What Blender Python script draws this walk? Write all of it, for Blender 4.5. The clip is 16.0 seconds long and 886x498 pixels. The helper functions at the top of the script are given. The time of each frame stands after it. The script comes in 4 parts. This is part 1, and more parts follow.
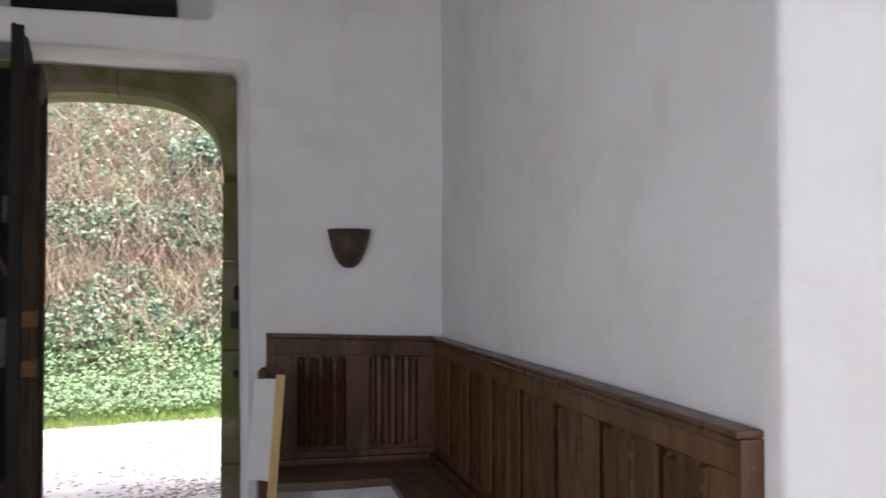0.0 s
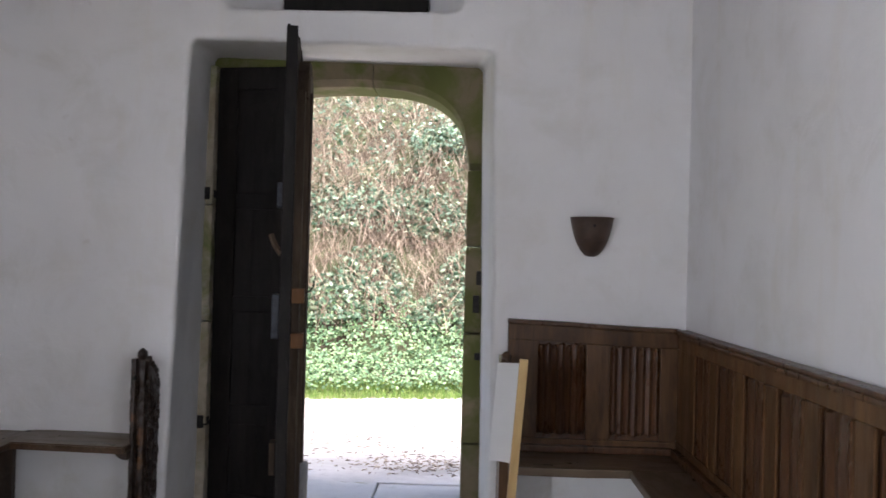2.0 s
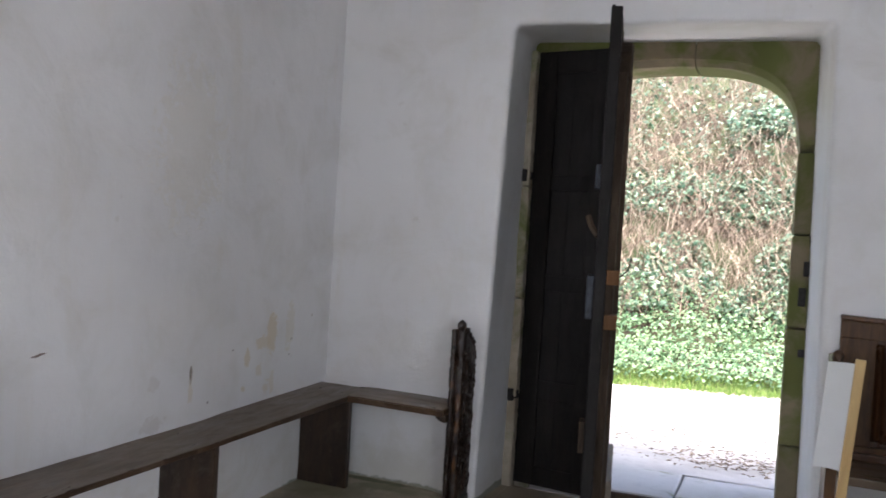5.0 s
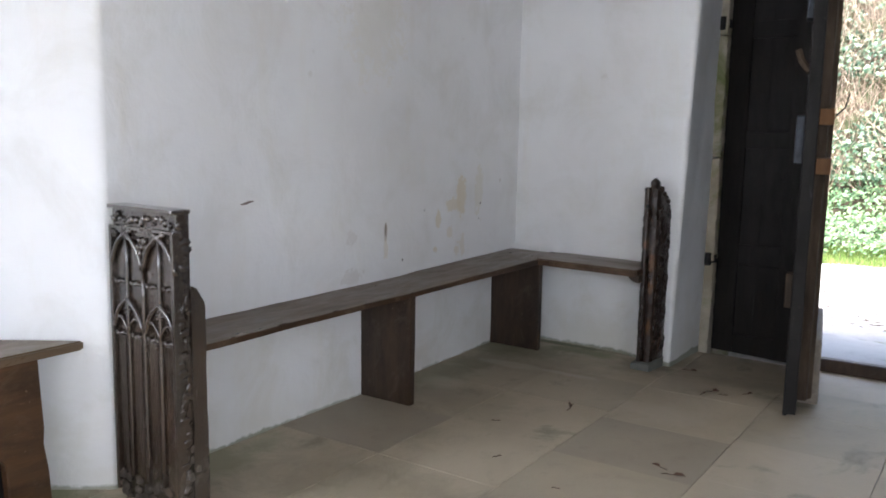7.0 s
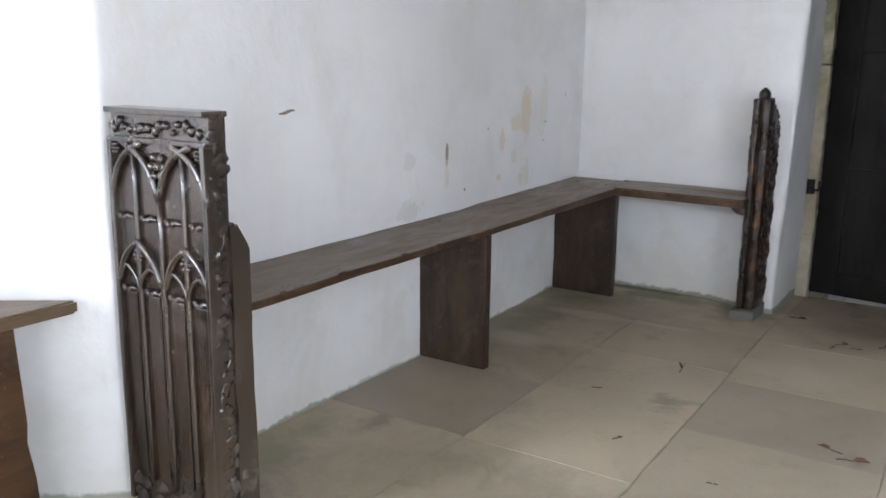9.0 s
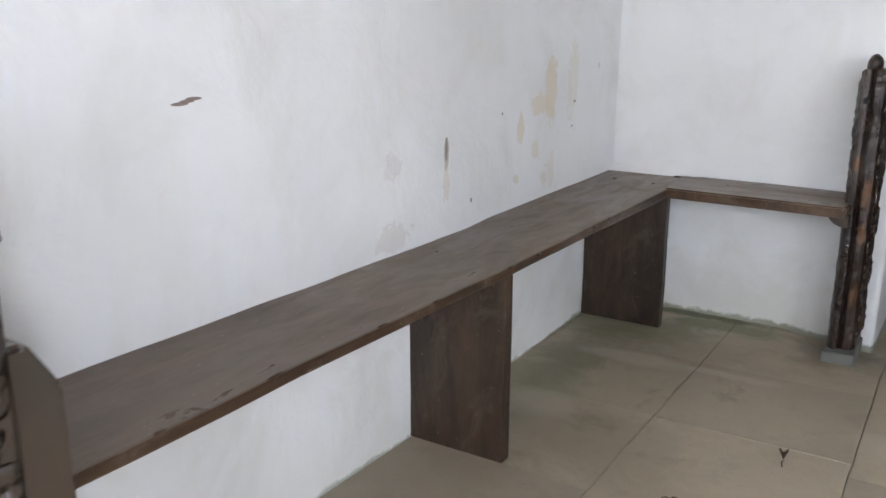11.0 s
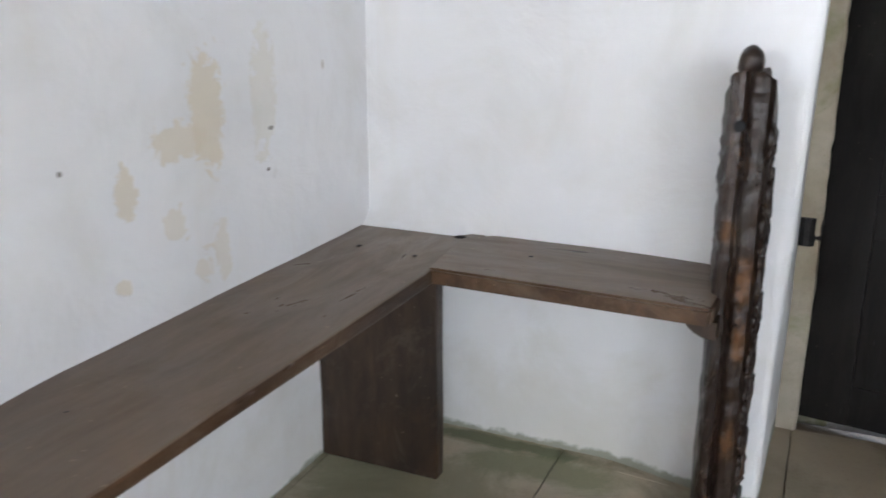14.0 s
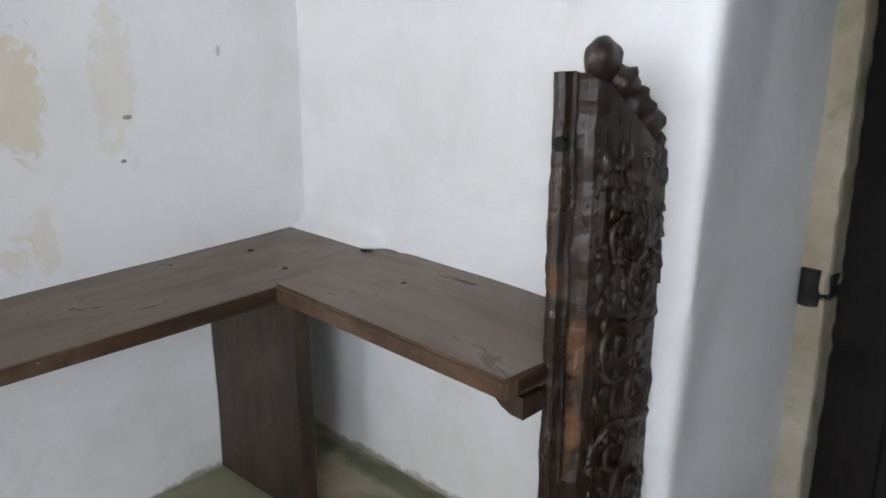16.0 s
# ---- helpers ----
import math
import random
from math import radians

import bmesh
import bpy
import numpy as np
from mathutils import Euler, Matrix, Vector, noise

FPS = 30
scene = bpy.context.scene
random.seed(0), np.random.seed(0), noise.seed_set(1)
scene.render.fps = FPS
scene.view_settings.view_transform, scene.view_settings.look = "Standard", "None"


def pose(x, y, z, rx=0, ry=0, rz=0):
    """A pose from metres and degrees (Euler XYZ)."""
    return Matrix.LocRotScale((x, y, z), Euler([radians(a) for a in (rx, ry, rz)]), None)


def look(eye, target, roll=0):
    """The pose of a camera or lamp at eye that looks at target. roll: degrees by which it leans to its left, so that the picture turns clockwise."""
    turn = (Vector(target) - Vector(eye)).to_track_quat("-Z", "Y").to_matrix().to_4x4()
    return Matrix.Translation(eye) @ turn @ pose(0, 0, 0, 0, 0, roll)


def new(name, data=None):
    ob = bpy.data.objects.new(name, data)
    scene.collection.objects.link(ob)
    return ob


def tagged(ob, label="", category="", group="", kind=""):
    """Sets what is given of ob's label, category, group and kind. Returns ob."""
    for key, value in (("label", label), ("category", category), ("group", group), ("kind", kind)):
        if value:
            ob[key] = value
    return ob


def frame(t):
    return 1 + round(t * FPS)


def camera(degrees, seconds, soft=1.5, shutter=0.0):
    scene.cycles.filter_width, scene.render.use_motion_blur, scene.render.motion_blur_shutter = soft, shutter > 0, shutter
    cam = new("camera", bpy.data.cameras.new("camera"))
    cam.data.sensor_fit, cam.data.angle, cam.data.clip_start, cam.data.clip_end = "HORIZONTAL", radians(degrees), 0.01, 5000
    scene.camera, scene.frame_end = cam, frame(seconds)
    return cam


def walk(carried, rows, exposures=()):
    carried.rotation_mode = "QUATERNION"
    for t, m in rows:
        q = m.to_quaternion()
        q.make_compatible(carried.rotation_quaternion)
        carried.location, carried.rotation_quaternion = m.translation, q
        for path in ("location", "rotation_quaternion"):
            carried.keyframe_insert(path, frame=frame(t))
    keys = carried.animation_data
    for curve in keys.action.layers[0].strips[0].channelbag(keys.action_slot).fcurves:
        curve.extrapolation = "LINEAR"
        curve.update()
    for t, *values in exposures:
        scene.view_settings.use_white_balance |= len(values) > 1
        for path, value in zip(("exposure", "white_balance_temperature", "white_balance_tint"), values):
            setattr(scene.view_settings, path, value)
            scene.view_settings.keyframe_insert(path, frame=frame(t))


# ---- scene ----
cam = camera(55.3, 16.0, shutter=0.4)
PATH = [
    (0, (0.033, 0.03, 1.336), (0.503, 1.973, 1.392), 0.0),
    (0.5, (0.011, 0.026, 1.329), (0.31, 2.003, 1.385), 0.7),
    (1, (-0.013, 0.021, 1.338), (0.138, 2.015, 1.384), 1.4),
    (1.5, (-0.024, 0.032, 1.329), (0.014, 2.031, 1.367), 1.6),
    (2, (-0.036, 0.035, 1.326), (-0.095, 2.034, 1.351), 1.5),
    (2.5, (-0.052, 0.033, 1.327), (-0.217, 2.026, 1.343), 1.5),
    (3, (-0.061, 0.032, 1.324), (-0.338, 2.013, 1.339), 1.9),
    (3.5, (-0.078, 0.031, 1.317), (-0.469, 1.992, 1.338), 2.4),
    (4, (-0.098, 0.022, 1.317), (-0.597, 1.959, 1.334), 2.8),
    (4.2, (-0.099, 0.011, 1.324), (-0.649, 1.934, 1.336), 2.8),
    (6.3, (-0.083, 0.007, 1.182), (-1.076, 1.735, 1.01), 2.5),
    (6.5, (-0.067, 0.017, 1.151), (-1.097, 1.721, 0.958), 1.7),
    (7, (-0.126, 0.039, 1.093), (-1.23, 1.683, 0.813), 1.1),
    (7.5, (-0.317, 0.074, 1.046), (-1.424, 1.71, 0.731), 0.9),
    (8, (-0.449, 0.145, 1.022), (-1.533, 1.789, 0.675), 1.2),
    (8.2, (-0.497, 0.204, 1.004), (-1.57, 1.851, 0.636), 1.2),
    (10.3, (-1.116, 0.856, 0.931), (-2.16, 2.495, 0.456), 0.2),
    (10.5, (-1.13, 0.949, 0.938), (-2.18, 2.581, 0.452), 0.3),
    (11, (-1.228, 1.132, 0.937), (-2.262, 2.771, 0.444), 0.3),
    (11.5, (-1.344, 1.337, 0.94), (-2.268, 3.034, 0.423), -0.1),
    (12, (-1.395, 1.511, 0.942), (-2.256, 3.237, 0.412), -0.5),
    (12.5, (-1.412, 1.749, 0.921), (-2.239, 3.492, 0.394), -0.5),
    (13, (-1.42, 1.921, 0.921), (-2.247, 3.663, 0.392), -0.3),
    (13.5, (-1.442, 2.142, 0.915), (-2.255, 3.89, 0.383), -0.2),
    (14, (-1.387, 2.315, 0.939), (-2.167, 4.077, 0.402), -0.0),
    (14.5, (-1.213, 2.492, 0.925), (-2.053, 4.223, 0.38), 0.1),
    (15, (-1.104, 2.617, 0.924), (-1.986, 4.324, 0.368), 0.2),
    (15.5, (-1.018, 2.777, 0.912), (-2.079, 4.377, 0.352), 0.5),
    (16, (-0.912, 2.918, 0.93), (-2.22, 4.322, 0.366), 0.1),
]
EXPOSURE = [(0, 1.98, 6700, 16), (2.0, 2.2, 6600, 15), (4.2, 2.35, 6500, 14), (6.3, 2.66, 6450, 11), (8.2, 3.17, 6350, 10), (10.3, 3.54, 6400, 10), (12.5, 3.82, 6450, 9.5), (16.0, 3.8, 6400, 9)]
walk(cam, [(t, look(eye, target, roll)) for t, eye, target, roll in PATH], EXPOSURE)

# ---- world, sun, window light ----
world = bpy.data.worlds.new("sky")
scene.world = world
world.use_nodes = True
wn = world.node_tree
sky = wn.nodes.new("ShaderNodeTexSky")
sky.sky_type = 'NISHITA'
sky.sun_disc = False
sky.sun_elevation = radians(70)
sky.sun_rotation = radians(150)
sky.dust_density = 4.0
sky.ozone_density = 2.0
wn.links.new(sky.outputs[0], wn.nodes["Background"].inputs[0])
wn.nodes["Background"].inputs[1].default_value = 0.15

sun_data = bpy.data.lights.new("sun", "SUN")
sun_data.energy, sun_data.angle, sun_data.color = 2.9, radians(40), (1.0, 0.96, 0.9)
sun = new("sun", sun_data)
sun.matrix_world = look((2.5, 3, 16), (0, 8, 0))


def window_light(name, at, target, w, h, watts):
    data = bpy.data.lights.new(name, "AREA")
    data.shape, data.size, data.size_y, data.energy, data.color = "RECTANGLE", w, h, watts, (0.80, 0.87, 1.0)
    ob = new(name, data)
    ob.matrix_world = look(at, target)


window_light("skylight_west", (-3.08, -1.20, 1.40), (0.91, -2.04, 0.35), 0.75, 1.0, 25.0)
window_light("skylight_east", (1.76, -0.60, 1.35), (-2.2, 2.0, 0.2), 0.8, 0.9, 5.4)
window_light("skylight_south", (0.72, -2.42, 1.60), (-1.0, 3.0, -0.8), 0.62, 1.3, 3.3)


# ---- materials ----
def material(name, rough=0.7, metal=0.0):
    m = bpy.data.materials.new(name)
    m.use_nodes = True
    b = m.node_tree.nodes["Principled BSDF"]
    b.inputs["Roughness"].default_value = rough
    b.inputs["Metallic"].default_value = metal
    return m, m.node_tree, b


class Net:
    """Short hands for node links."""
    def __init__(self, nt):
        self.nt = nt

    def node(self, kind, **props):
        n = self.nt.nodes.new(kind)
        for k, v in props.items():
            if k == "operation":
                n.operation = v
            elif k == "blend_type":
                n.blend_type = v
            elif k == "data_type":
                n.data_type = v
        return n

    def put(self, sock, v):
        if isinstance(v, (int, float)):
            sock.default_value = v
        elif isinstance(v, tuple):
            sock.default_value = v if len(v) == len(sock.default_value) else (*v, 1)
        else:
            self.nt.links.new(v, sock)

    def math(self, op, a, b=0.0, clamp=False):
        n = self.node("ShaderNodeMath", operation=op)
        n.use_clamp = clamp
        self.put(n.inputs[0], a)
        self.put(n.inputs[1], b)
        return n.outputs[0]

    def coords(self, kind="Object", scale=(1, 1, 1)):
        c = self.node("ShaderNodeTexCoord").outputs[kind]
        mp = self.node("ShaderNodeMapping")
        mp.inputs["Scale"].default_value = scale
        self.put(mp.inputs[0], c)
        return mp.outputs[0]

    def noise(self, vec, scale, detail=4.0, rough=0.55, distort=0.0):
        n = self.node("ShaderNodeTexNoise")
        self.put(n.inputs["Vector"], vec)
        n.inputs["Scale"].default_value, n.inputs["Detail"].default_value = scale, detail
        n.inputs["Roughness"].default_value, n.inputs["Distortion"].default_value = rough, distort
        return n.outputs["Fac"]

    def ramp(self, v, lo, hi, a=0.0, b=1.0):
        n = self.node("ShaderNodeMapRange")
        n.clamp = True
        self.put(n.inputs[0], v)
        n.inputs[1].default_value, n.inputs[2].default_value = lo, hi
        n.inputs[3].default_value, n.inputs[4].default_value = a, b
        return n.outputs[0]

    def mix(self, f, a, b, blend="MIX"):
        n = self.node("ShaderNodeMix", data_type="RGBA", blend_type=blend)
        self.put(n.inputs[0], f)
        self.put(n.inputs[6], a)
        self.put(n.inputs[7], b)
        return n.outputs[2]

    def bump(self, height, strength, dist, normal=None):
        n = self.node("ShaderNodeBump")
        self.put(n.inputs["Height"], height)
        n.inputs["Strength"].default_value, n.inputs["Distance"].default_value = strength, dist
        if normal is not None:
            self.put(n.inputs["Normal"], normal)
        return n.outputs[0]

    def xyz(self, vec):
        n = self.node("ShaderNodeSeparateXYZ")
        self.put(n.inputs[0], vec)
        return n.outputs


def plaster(name, marks=(), warm=0.0):
    """Limewash on uneven plaster. marks: (y, z, half width, half height, raggedness, colour) of flaked or stained spots, along the wall."""
    m, nt, b = material(name, 0.88)
    n = Net(nt)
    v = n.coords()
    x, y, z = n.xyz(v)
    big = n.noise(v, 0.9, 4, 0.6)
    mid = n.noise(v, 3.6, 5, 0.65, 0.5)
    fine = n.noise(v, 42, 4, 0.6)
    streak = n.noise(n.coords(scale=(3, 3, 0.5)), 2.6, 5, 0.6)
    c = n.mix(n.ramp(big, 0.35, 0.7), (0.80 + warm, 0.795, 0.795), (0.71 + warm, 0.70, 0.69))
    c = n.mix(n.ramp(mid, 0.5, 0.78, 0, 0.55), c, (0.62, 0.60, 0.55))
    c = n.mix(n.ramp(streak, 0.56, 0.8, 0, 0.3), c, (0.66, 0.61, 0.50))
    # algae at the wall's foot, ragged
    algae_edge = n.math("ADD", n.math("MULTIPLY", mid, 0.07), n.math("MULTIPLY", fine, 0.035))
    foot = n.ramp(n.math("SUBTRACT", z, n.math("MULTIPLY", algae_edge, 0.75)), -0.036, -0.027, 0.9, 0.0)
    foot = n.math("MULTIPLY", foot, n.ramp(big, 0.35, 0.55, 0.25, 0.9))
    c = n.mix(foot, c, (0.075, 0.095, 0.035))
    # a wider beige tone, stronger towards the bottom
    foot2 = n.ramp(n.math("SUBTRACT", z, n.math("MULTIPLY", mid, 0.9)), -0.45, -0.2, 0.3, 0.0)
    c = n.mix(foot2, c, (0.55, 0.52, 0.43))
    pits = n.ramp(n.noise(v, 9.0, 2, 0.5), 0.75, 0.80)
    c = n.mix(n.math("MULTIPLY", pits, 0.25), c, (0.45, 0.40, 0.33))
    depth = None
    rag = n.noise(v, 16, 5, 0.75, 0.9)
    rag2 = n.noise(v, 45, 3, 0.6)
    for my, mz, ry, rz, ragged, col, amount in marks:
        a = n.math("POWER", n.math("MULTIPLY", n.math("SUBTRACT", y, my), 1 / ry), 2.0)
        bb = n.math("POWER", n.math("MULTIPLY", n.math("SUBTRACT", z, mz), 1 / rz), 2.0)
        d = n.math("SQRT", n.math("ADD", a, bb))
        d = n.math("ADD", d, n.math("MULTIPLY", n.math("SUBTRACT", rag, 0.5), ragged * 2.6))
        d = n.math("ADD", d, n.math("MULTIPLY", n.math("SUBTRACT", rag2, 0.5), ragged * 0.9))
        k = n.ramp(d, 0.86, 1.02, amount, 0.0)
        c = n.mix(k, c, col)
        depth = k if depth is None else n.math("MAXIMUM", depth, k)
    n.put(b.inputs["Base Color"], c)
    h = n.math("ADD", n.math("MULTIPLY", mid, 0.9), n.math("MULTIPLY", fine, 0.12))
    h = n.math("SUBTRACT", h, n.math("MULTIPLY", pits, 0.1))
    if depth is not None:
        h = n.math("SUBTRACT", h, n.math("MULTIPLY", depth, 0.25))
    n.put(b.inputs["Normal"], n.bump(h, 0.38, 0.02))
    return m


def wood(name, dark, light, rough=0.5, axis=0, spec=0.35, bump=0.3, grime=0.8, fresh=None, dust=None, marks=()):
    """Old timber: broad grain along one axis, black grime in patches, rubbed warm spots, scuffs and dust."""
    m, nt, b = material(name, rough)
    b.inputs["Specular IOR Level"].default_value = spec
    n = Net(nt)
    s = [9.0, 9.0, 9.0]
    s[axis] = 1.1
    v = n.coords()
    along = [1.0, 1.0, 1.0]
    along[axis] = 0.28
    vl = n.coords(scale=tuple(along))
    g = n.noise(n.coords(scale=tuple(2.2 * k for k in s)), 1.0, 10, 0.74, 0.7)
    fibre = n.noise(n.coords(scale=tuple(k * 6 for k in s)), 1.0, 4, 0.6, 0.4)
    big = n.noise(vl, 3.4, 6, 0.68, 0.6)
    mid = n.noise(vl, 13.0, 6, 0.7, 0.8)
    c = n.mix(n.ramp(g, 0.30, 0.68), dark, light)
    c = n.mix(n.ramp(big, 0.44, 0.66, 0.0, grime), c, tuple(0.35 * k for k in dark))
    c = n.mix(n.ramp(mid, 0.52, 0.72, 0.0, 0.5 * grime), c, tuple(0.45 * k for k in dark))
    warm = n.ramp(n.noise(vl, 7.0, 5, 0.7, 0.6), 0.56, 0.74, 0.0, 0.15 + 0.5 * grime)
    c = n.mix(warm, c, (light[0] * 1.35, light[1] * 1.15, light[2] * 0.9))
    scuff = n.ramp(n.noise(vl, 34.0, 4, 0.65, 0.3), 0.69, 0.76, 0, 0.1 + 0.55 * grime)
    c = n.mix(scuff, c, tuple(min(1.0, 1.8 * k + 0.03) for k in light))
    rnd = n.node("ShaderNodeObjectInfo").outputs["Random"]
    if fresh:
        f = n.ramp(n.noise(n.coords(scale=(1, 1, 0.45)), 11.0, 3, 0.5, 0.3), 0.62, 0.76, 0.0, 0.6)
        c = n.mix(f, c, fresh)
    if marks:
        x, y, z = n.xyz(v)
        jag = n.math("MULTIPLY", n.math("SUBTRACT", n.noise(v, 60, 5, 0.75), 0.5), 2.6)
        for mx, mz, rx, rz in marks:
            a = n.math("POWER", n.math("MULTIPLY", n.math("SUBTRACT", x, mx), 1 / rx), 2.0)
            bb = n.math("POWER", n.math("MULTIPLY", n.math("SUBTRACT", z, mz), 1 / rz), 2.0)
            d = n.math("ADD", n.math("SQRT", n.math("ADD", a, bb)), jag)
            c = n.mix(n.ramp(d, 0.3, 1.2, 0.4, 0.0), c, (0.24, 0.105, 0.035))
    if dust:
        d = n.ramp(n.noise(v, 6.0, 6, 0.75, 0.7), 0.54, 0.72, 0, 0.2 + 0.5 * grime)
        c = n.mix(d, c, dust)
        specks = n.ramp(n.noise(v, 90.0, 2, 0.5), 0.72, 0.76, 0, 0.7)
        c = n.mix(specks, c, tuple(min(1.0, k * 1.7) for k in dust))
    hsv = n.node("ShaderNodeHueSaturation")
    n.put(hsv.inputs["Value"], n.ramp(rnd, 0, 1, 0.85, 1.15))
    n.put(hsv.inputs["Color"], c)
    n.put(b.inputs["Base Color"], hsv.outputs[0])
    n.put(b.inputs["Roughness"], n.ramp(mid, 0.3, 0.7, max(0.12, rough - 0.12), rough + 0.15))
    h = n.math("ADD", n.math("MULTIPLY", fibre, 0.5), n.math("ADD", g, n.math("MULTIPLY", mid, 0.6)))
    n.put(b.inputs["Normal"], n.bump(h, bump, 0.007))
    return m


def stone(name, a, b_, moss=None, moss_amount=0.5, rough=0.85, scale=1.0, vary=0.12, speck=(0.12, 0.1, 0.08), stains=()):
    m, nt, b = material(name, rough)
    n = Net(nt)
    v = n.coords()
    big = n.noise(v, 2.4 * scale, 5, 0.6, 0.4)
    mid = n.noise(v, 11 * scale, 5, 0.65)
    fine = n.noise(v, 120 * scale, 3, 0.6)
    c = n.mix(n.ramp(big, 0.35, 0.68), a, b_)
    c = n.mix(n.ramp(mid, 0.56, 0.75, 0, 0.45), c, tuple(k * 0.6 for k in a))
    c = n.mix(n.ramp(fine, 0.6, 0.75, 0, 0.35), c, speck)
    if moss:
        k = n.ramp(n.noise(v, 3.1, 5, 0.65, 0.6), 0.62 - 0.3 * moss_amount, 0.72 - 0.25 * moss_amount)
        c = n.mix(n.math("MULTIPLY", k, 0.85), c, moss)
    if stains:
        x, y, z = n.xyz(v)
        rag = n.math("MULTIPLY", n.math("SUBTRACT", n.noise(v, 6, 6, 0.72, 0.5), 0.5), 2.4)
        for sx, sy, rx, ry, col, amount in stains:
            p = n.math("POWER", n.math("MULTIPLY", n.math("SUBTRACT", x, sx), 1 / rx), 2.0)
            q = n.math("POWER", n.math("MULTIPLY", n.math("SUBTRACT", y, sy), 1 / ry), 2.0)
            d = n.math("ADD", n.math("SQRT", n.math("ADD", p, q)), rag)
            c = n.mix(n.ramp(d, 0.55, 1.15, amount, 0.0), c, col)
    rnd = n.node("ShaderNodeObjectInfo").outputs["Random"]
    hsv = n.node("ShaderNodeHueSaturation")
    n.put(hsv.inputs["Value"], n.ramp(rnd, 0, 1, 1 - vary, 1 + vary))
    n.put(hsv.inputs["Color"], c)
    n.put(b.inputs["Base Color"], hsv.outputs[0])
    n.put(b.inputs["Normal"], n.bump(n.math("ADD", mid, n.math("MULTIPLY", fine, 0.3)), 0.35, 0.008))
    return m


def plain(name, col, rough=0.6, metal=0.0, amount=0.25, scale=20, bump=0.15):
    m, nt, b = material(name, rough, metal)
    n = Net(nt)
    v = n.coords()
    k = n.noise(v, scale, 5, 0.6)
    c = n.mix(n.ramp(k, 0.3, 0.7), tuple(x * (1 - amount) for x in col), tuple(min(1, x * (1 + amount)) for x in col))
    n.put(b.inputs["Base Color"], c)
    n.put(b.inputs["Normal"], n.bump(k, bump, 0.004))
    return m


def leafy(name, stops, rough=0.45):
    """Leaves: one colour for each leaf of the mesh, out of a small range."""
    m, nt, b = material(name, rough)
    n = Net(nt)
    r = n.node("ShaderNodeNewGeometry").outputs["Random Per Island"]
    cr = n.node("ShaderNodeValToRGB")
    e = cr.color_ramp.elements
    for i, (p, col) in enumerate(stops):
        el = e[i] if i < 2 else e.new(p)
        el.position, el.color = p, (*col, 1)
    n.put(cr.inputs[0], r)
    n.put(b.inputs["Base Color"], cr.outputs[0])
    b.inputs["Subsurface Weight"].default_value = 0.0
    return m


BEIGE, GREY, OCHRE, SHADE = (0.66, 0.585, 0.46), (0.45, 0.40, 0.34), (0.62, 0.56, 0.40), (0.12, 0.09, 0.07)
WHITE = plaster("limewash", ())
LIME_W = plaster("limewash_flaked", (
    (3.435, 0.79, 0.045, 0.115, 0.9, BEIGE, 0.8), (3.36, 0.745, 0.06, 0.035, 1.1, BEIGE, 0.7),
    (3.235, 0.68, 0.026, 0.04, 0.9, BEIGE, 0.75), (3.335, 0.615, 0.03, 0.03, 1.2, BEIGE, 0.5),
    (3.455, 0.55, 0.022, 0.06, 1.2, BEIGE, 0.45), (3.215, 0.545, 0.018, 0.018, 0.9, BEIGE, 0.7),
    (3.40, 0.53, 0.03, 0.03, 1.3, BEIGE, 0.5), (3.60, 0.80, 0.04, 0.11, 0.9, OCHRE, 0.30),
    (2.825, 0.662, 0.011, 0.042, 0.6, GREY, 0.85), (2.828, 0.59, 0.018, 0.045, 1.2, BEIGE, 0.5), (2.823, 0.672, 0.007, 0.028, 0.6, SHADE, 0.6),
    (2.61, 0.50, 0.07, 0.03, 1.5, (0.56, 0.52, 0.48), 0.4), (2.60, 0.66, 0.03, 0.03, 1.5, (0.56, 0.52, 0.48), 0.35),
    (3.119, 0.733, 0.0055, 0.0055, 1.0, SHADE, 0.8), (3.62, 0.735, 0.007, 0.0035, 1.2, SHADE, 0.7),
    (3.605, 0.66, 0.006, 0.0035, 1.2, SHADE, 0.8), (3.81, 0.84, 0.006, 0.012, 0.8, GREY, 0.7),
    (2.95, 0.53, 0.006, 0.006, 0.6, SHADE, 0.7), (2.75, 1.6, 0.2, 0.3, 1.2, (0.70, 0.66, 0.57), 0.35),
    (2.036, 0.829, 0.018, 0.0030, 0.3, (0.16, 0.11, 0.09), 0.9), (2.064, 0.836, 0.018, 0.0030, 0.3, (0.16, 0.11, 0.09), 0.9), (2.05, 0.8325, 0.016, 0.0027, 0.3, (0.16, 0.11, 0.09), 0.9),
))
OAK = wood("bench_oak", (0.100, 0.067, 0.040), (0.160, 0.112, 0.070), 0.36, 1, 0.45, 0.05, 0.18, dust=(0.17, 0.125, 0.082))
OAK_X = wood("bench_oak_across", (0.095, 0.063, 0.038), (0.150, 0.104, 0.065), 0.36, 0, 0.45, 0.05, 0.18, dust=(0.17, 0.125, 0.082))
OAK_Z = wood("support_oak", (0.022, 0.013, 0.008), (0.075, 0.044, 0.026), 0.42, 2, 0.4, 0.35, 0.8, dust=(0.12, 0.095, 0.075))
PANEL = wood("panelling_oak", (0.048, 0.021, 0.008), (0.165, 0.080, 0.030), 0.40, 2, 0.32, 0.3, 0.6)
CARVED = wood("carved_oak", (0.013, 0.008, 0.006), (0.055, 0.033, 0.021), 0.16, 2, 0.95, 0.45, 0.85, dust=(0.13, 0.11, 0.09))
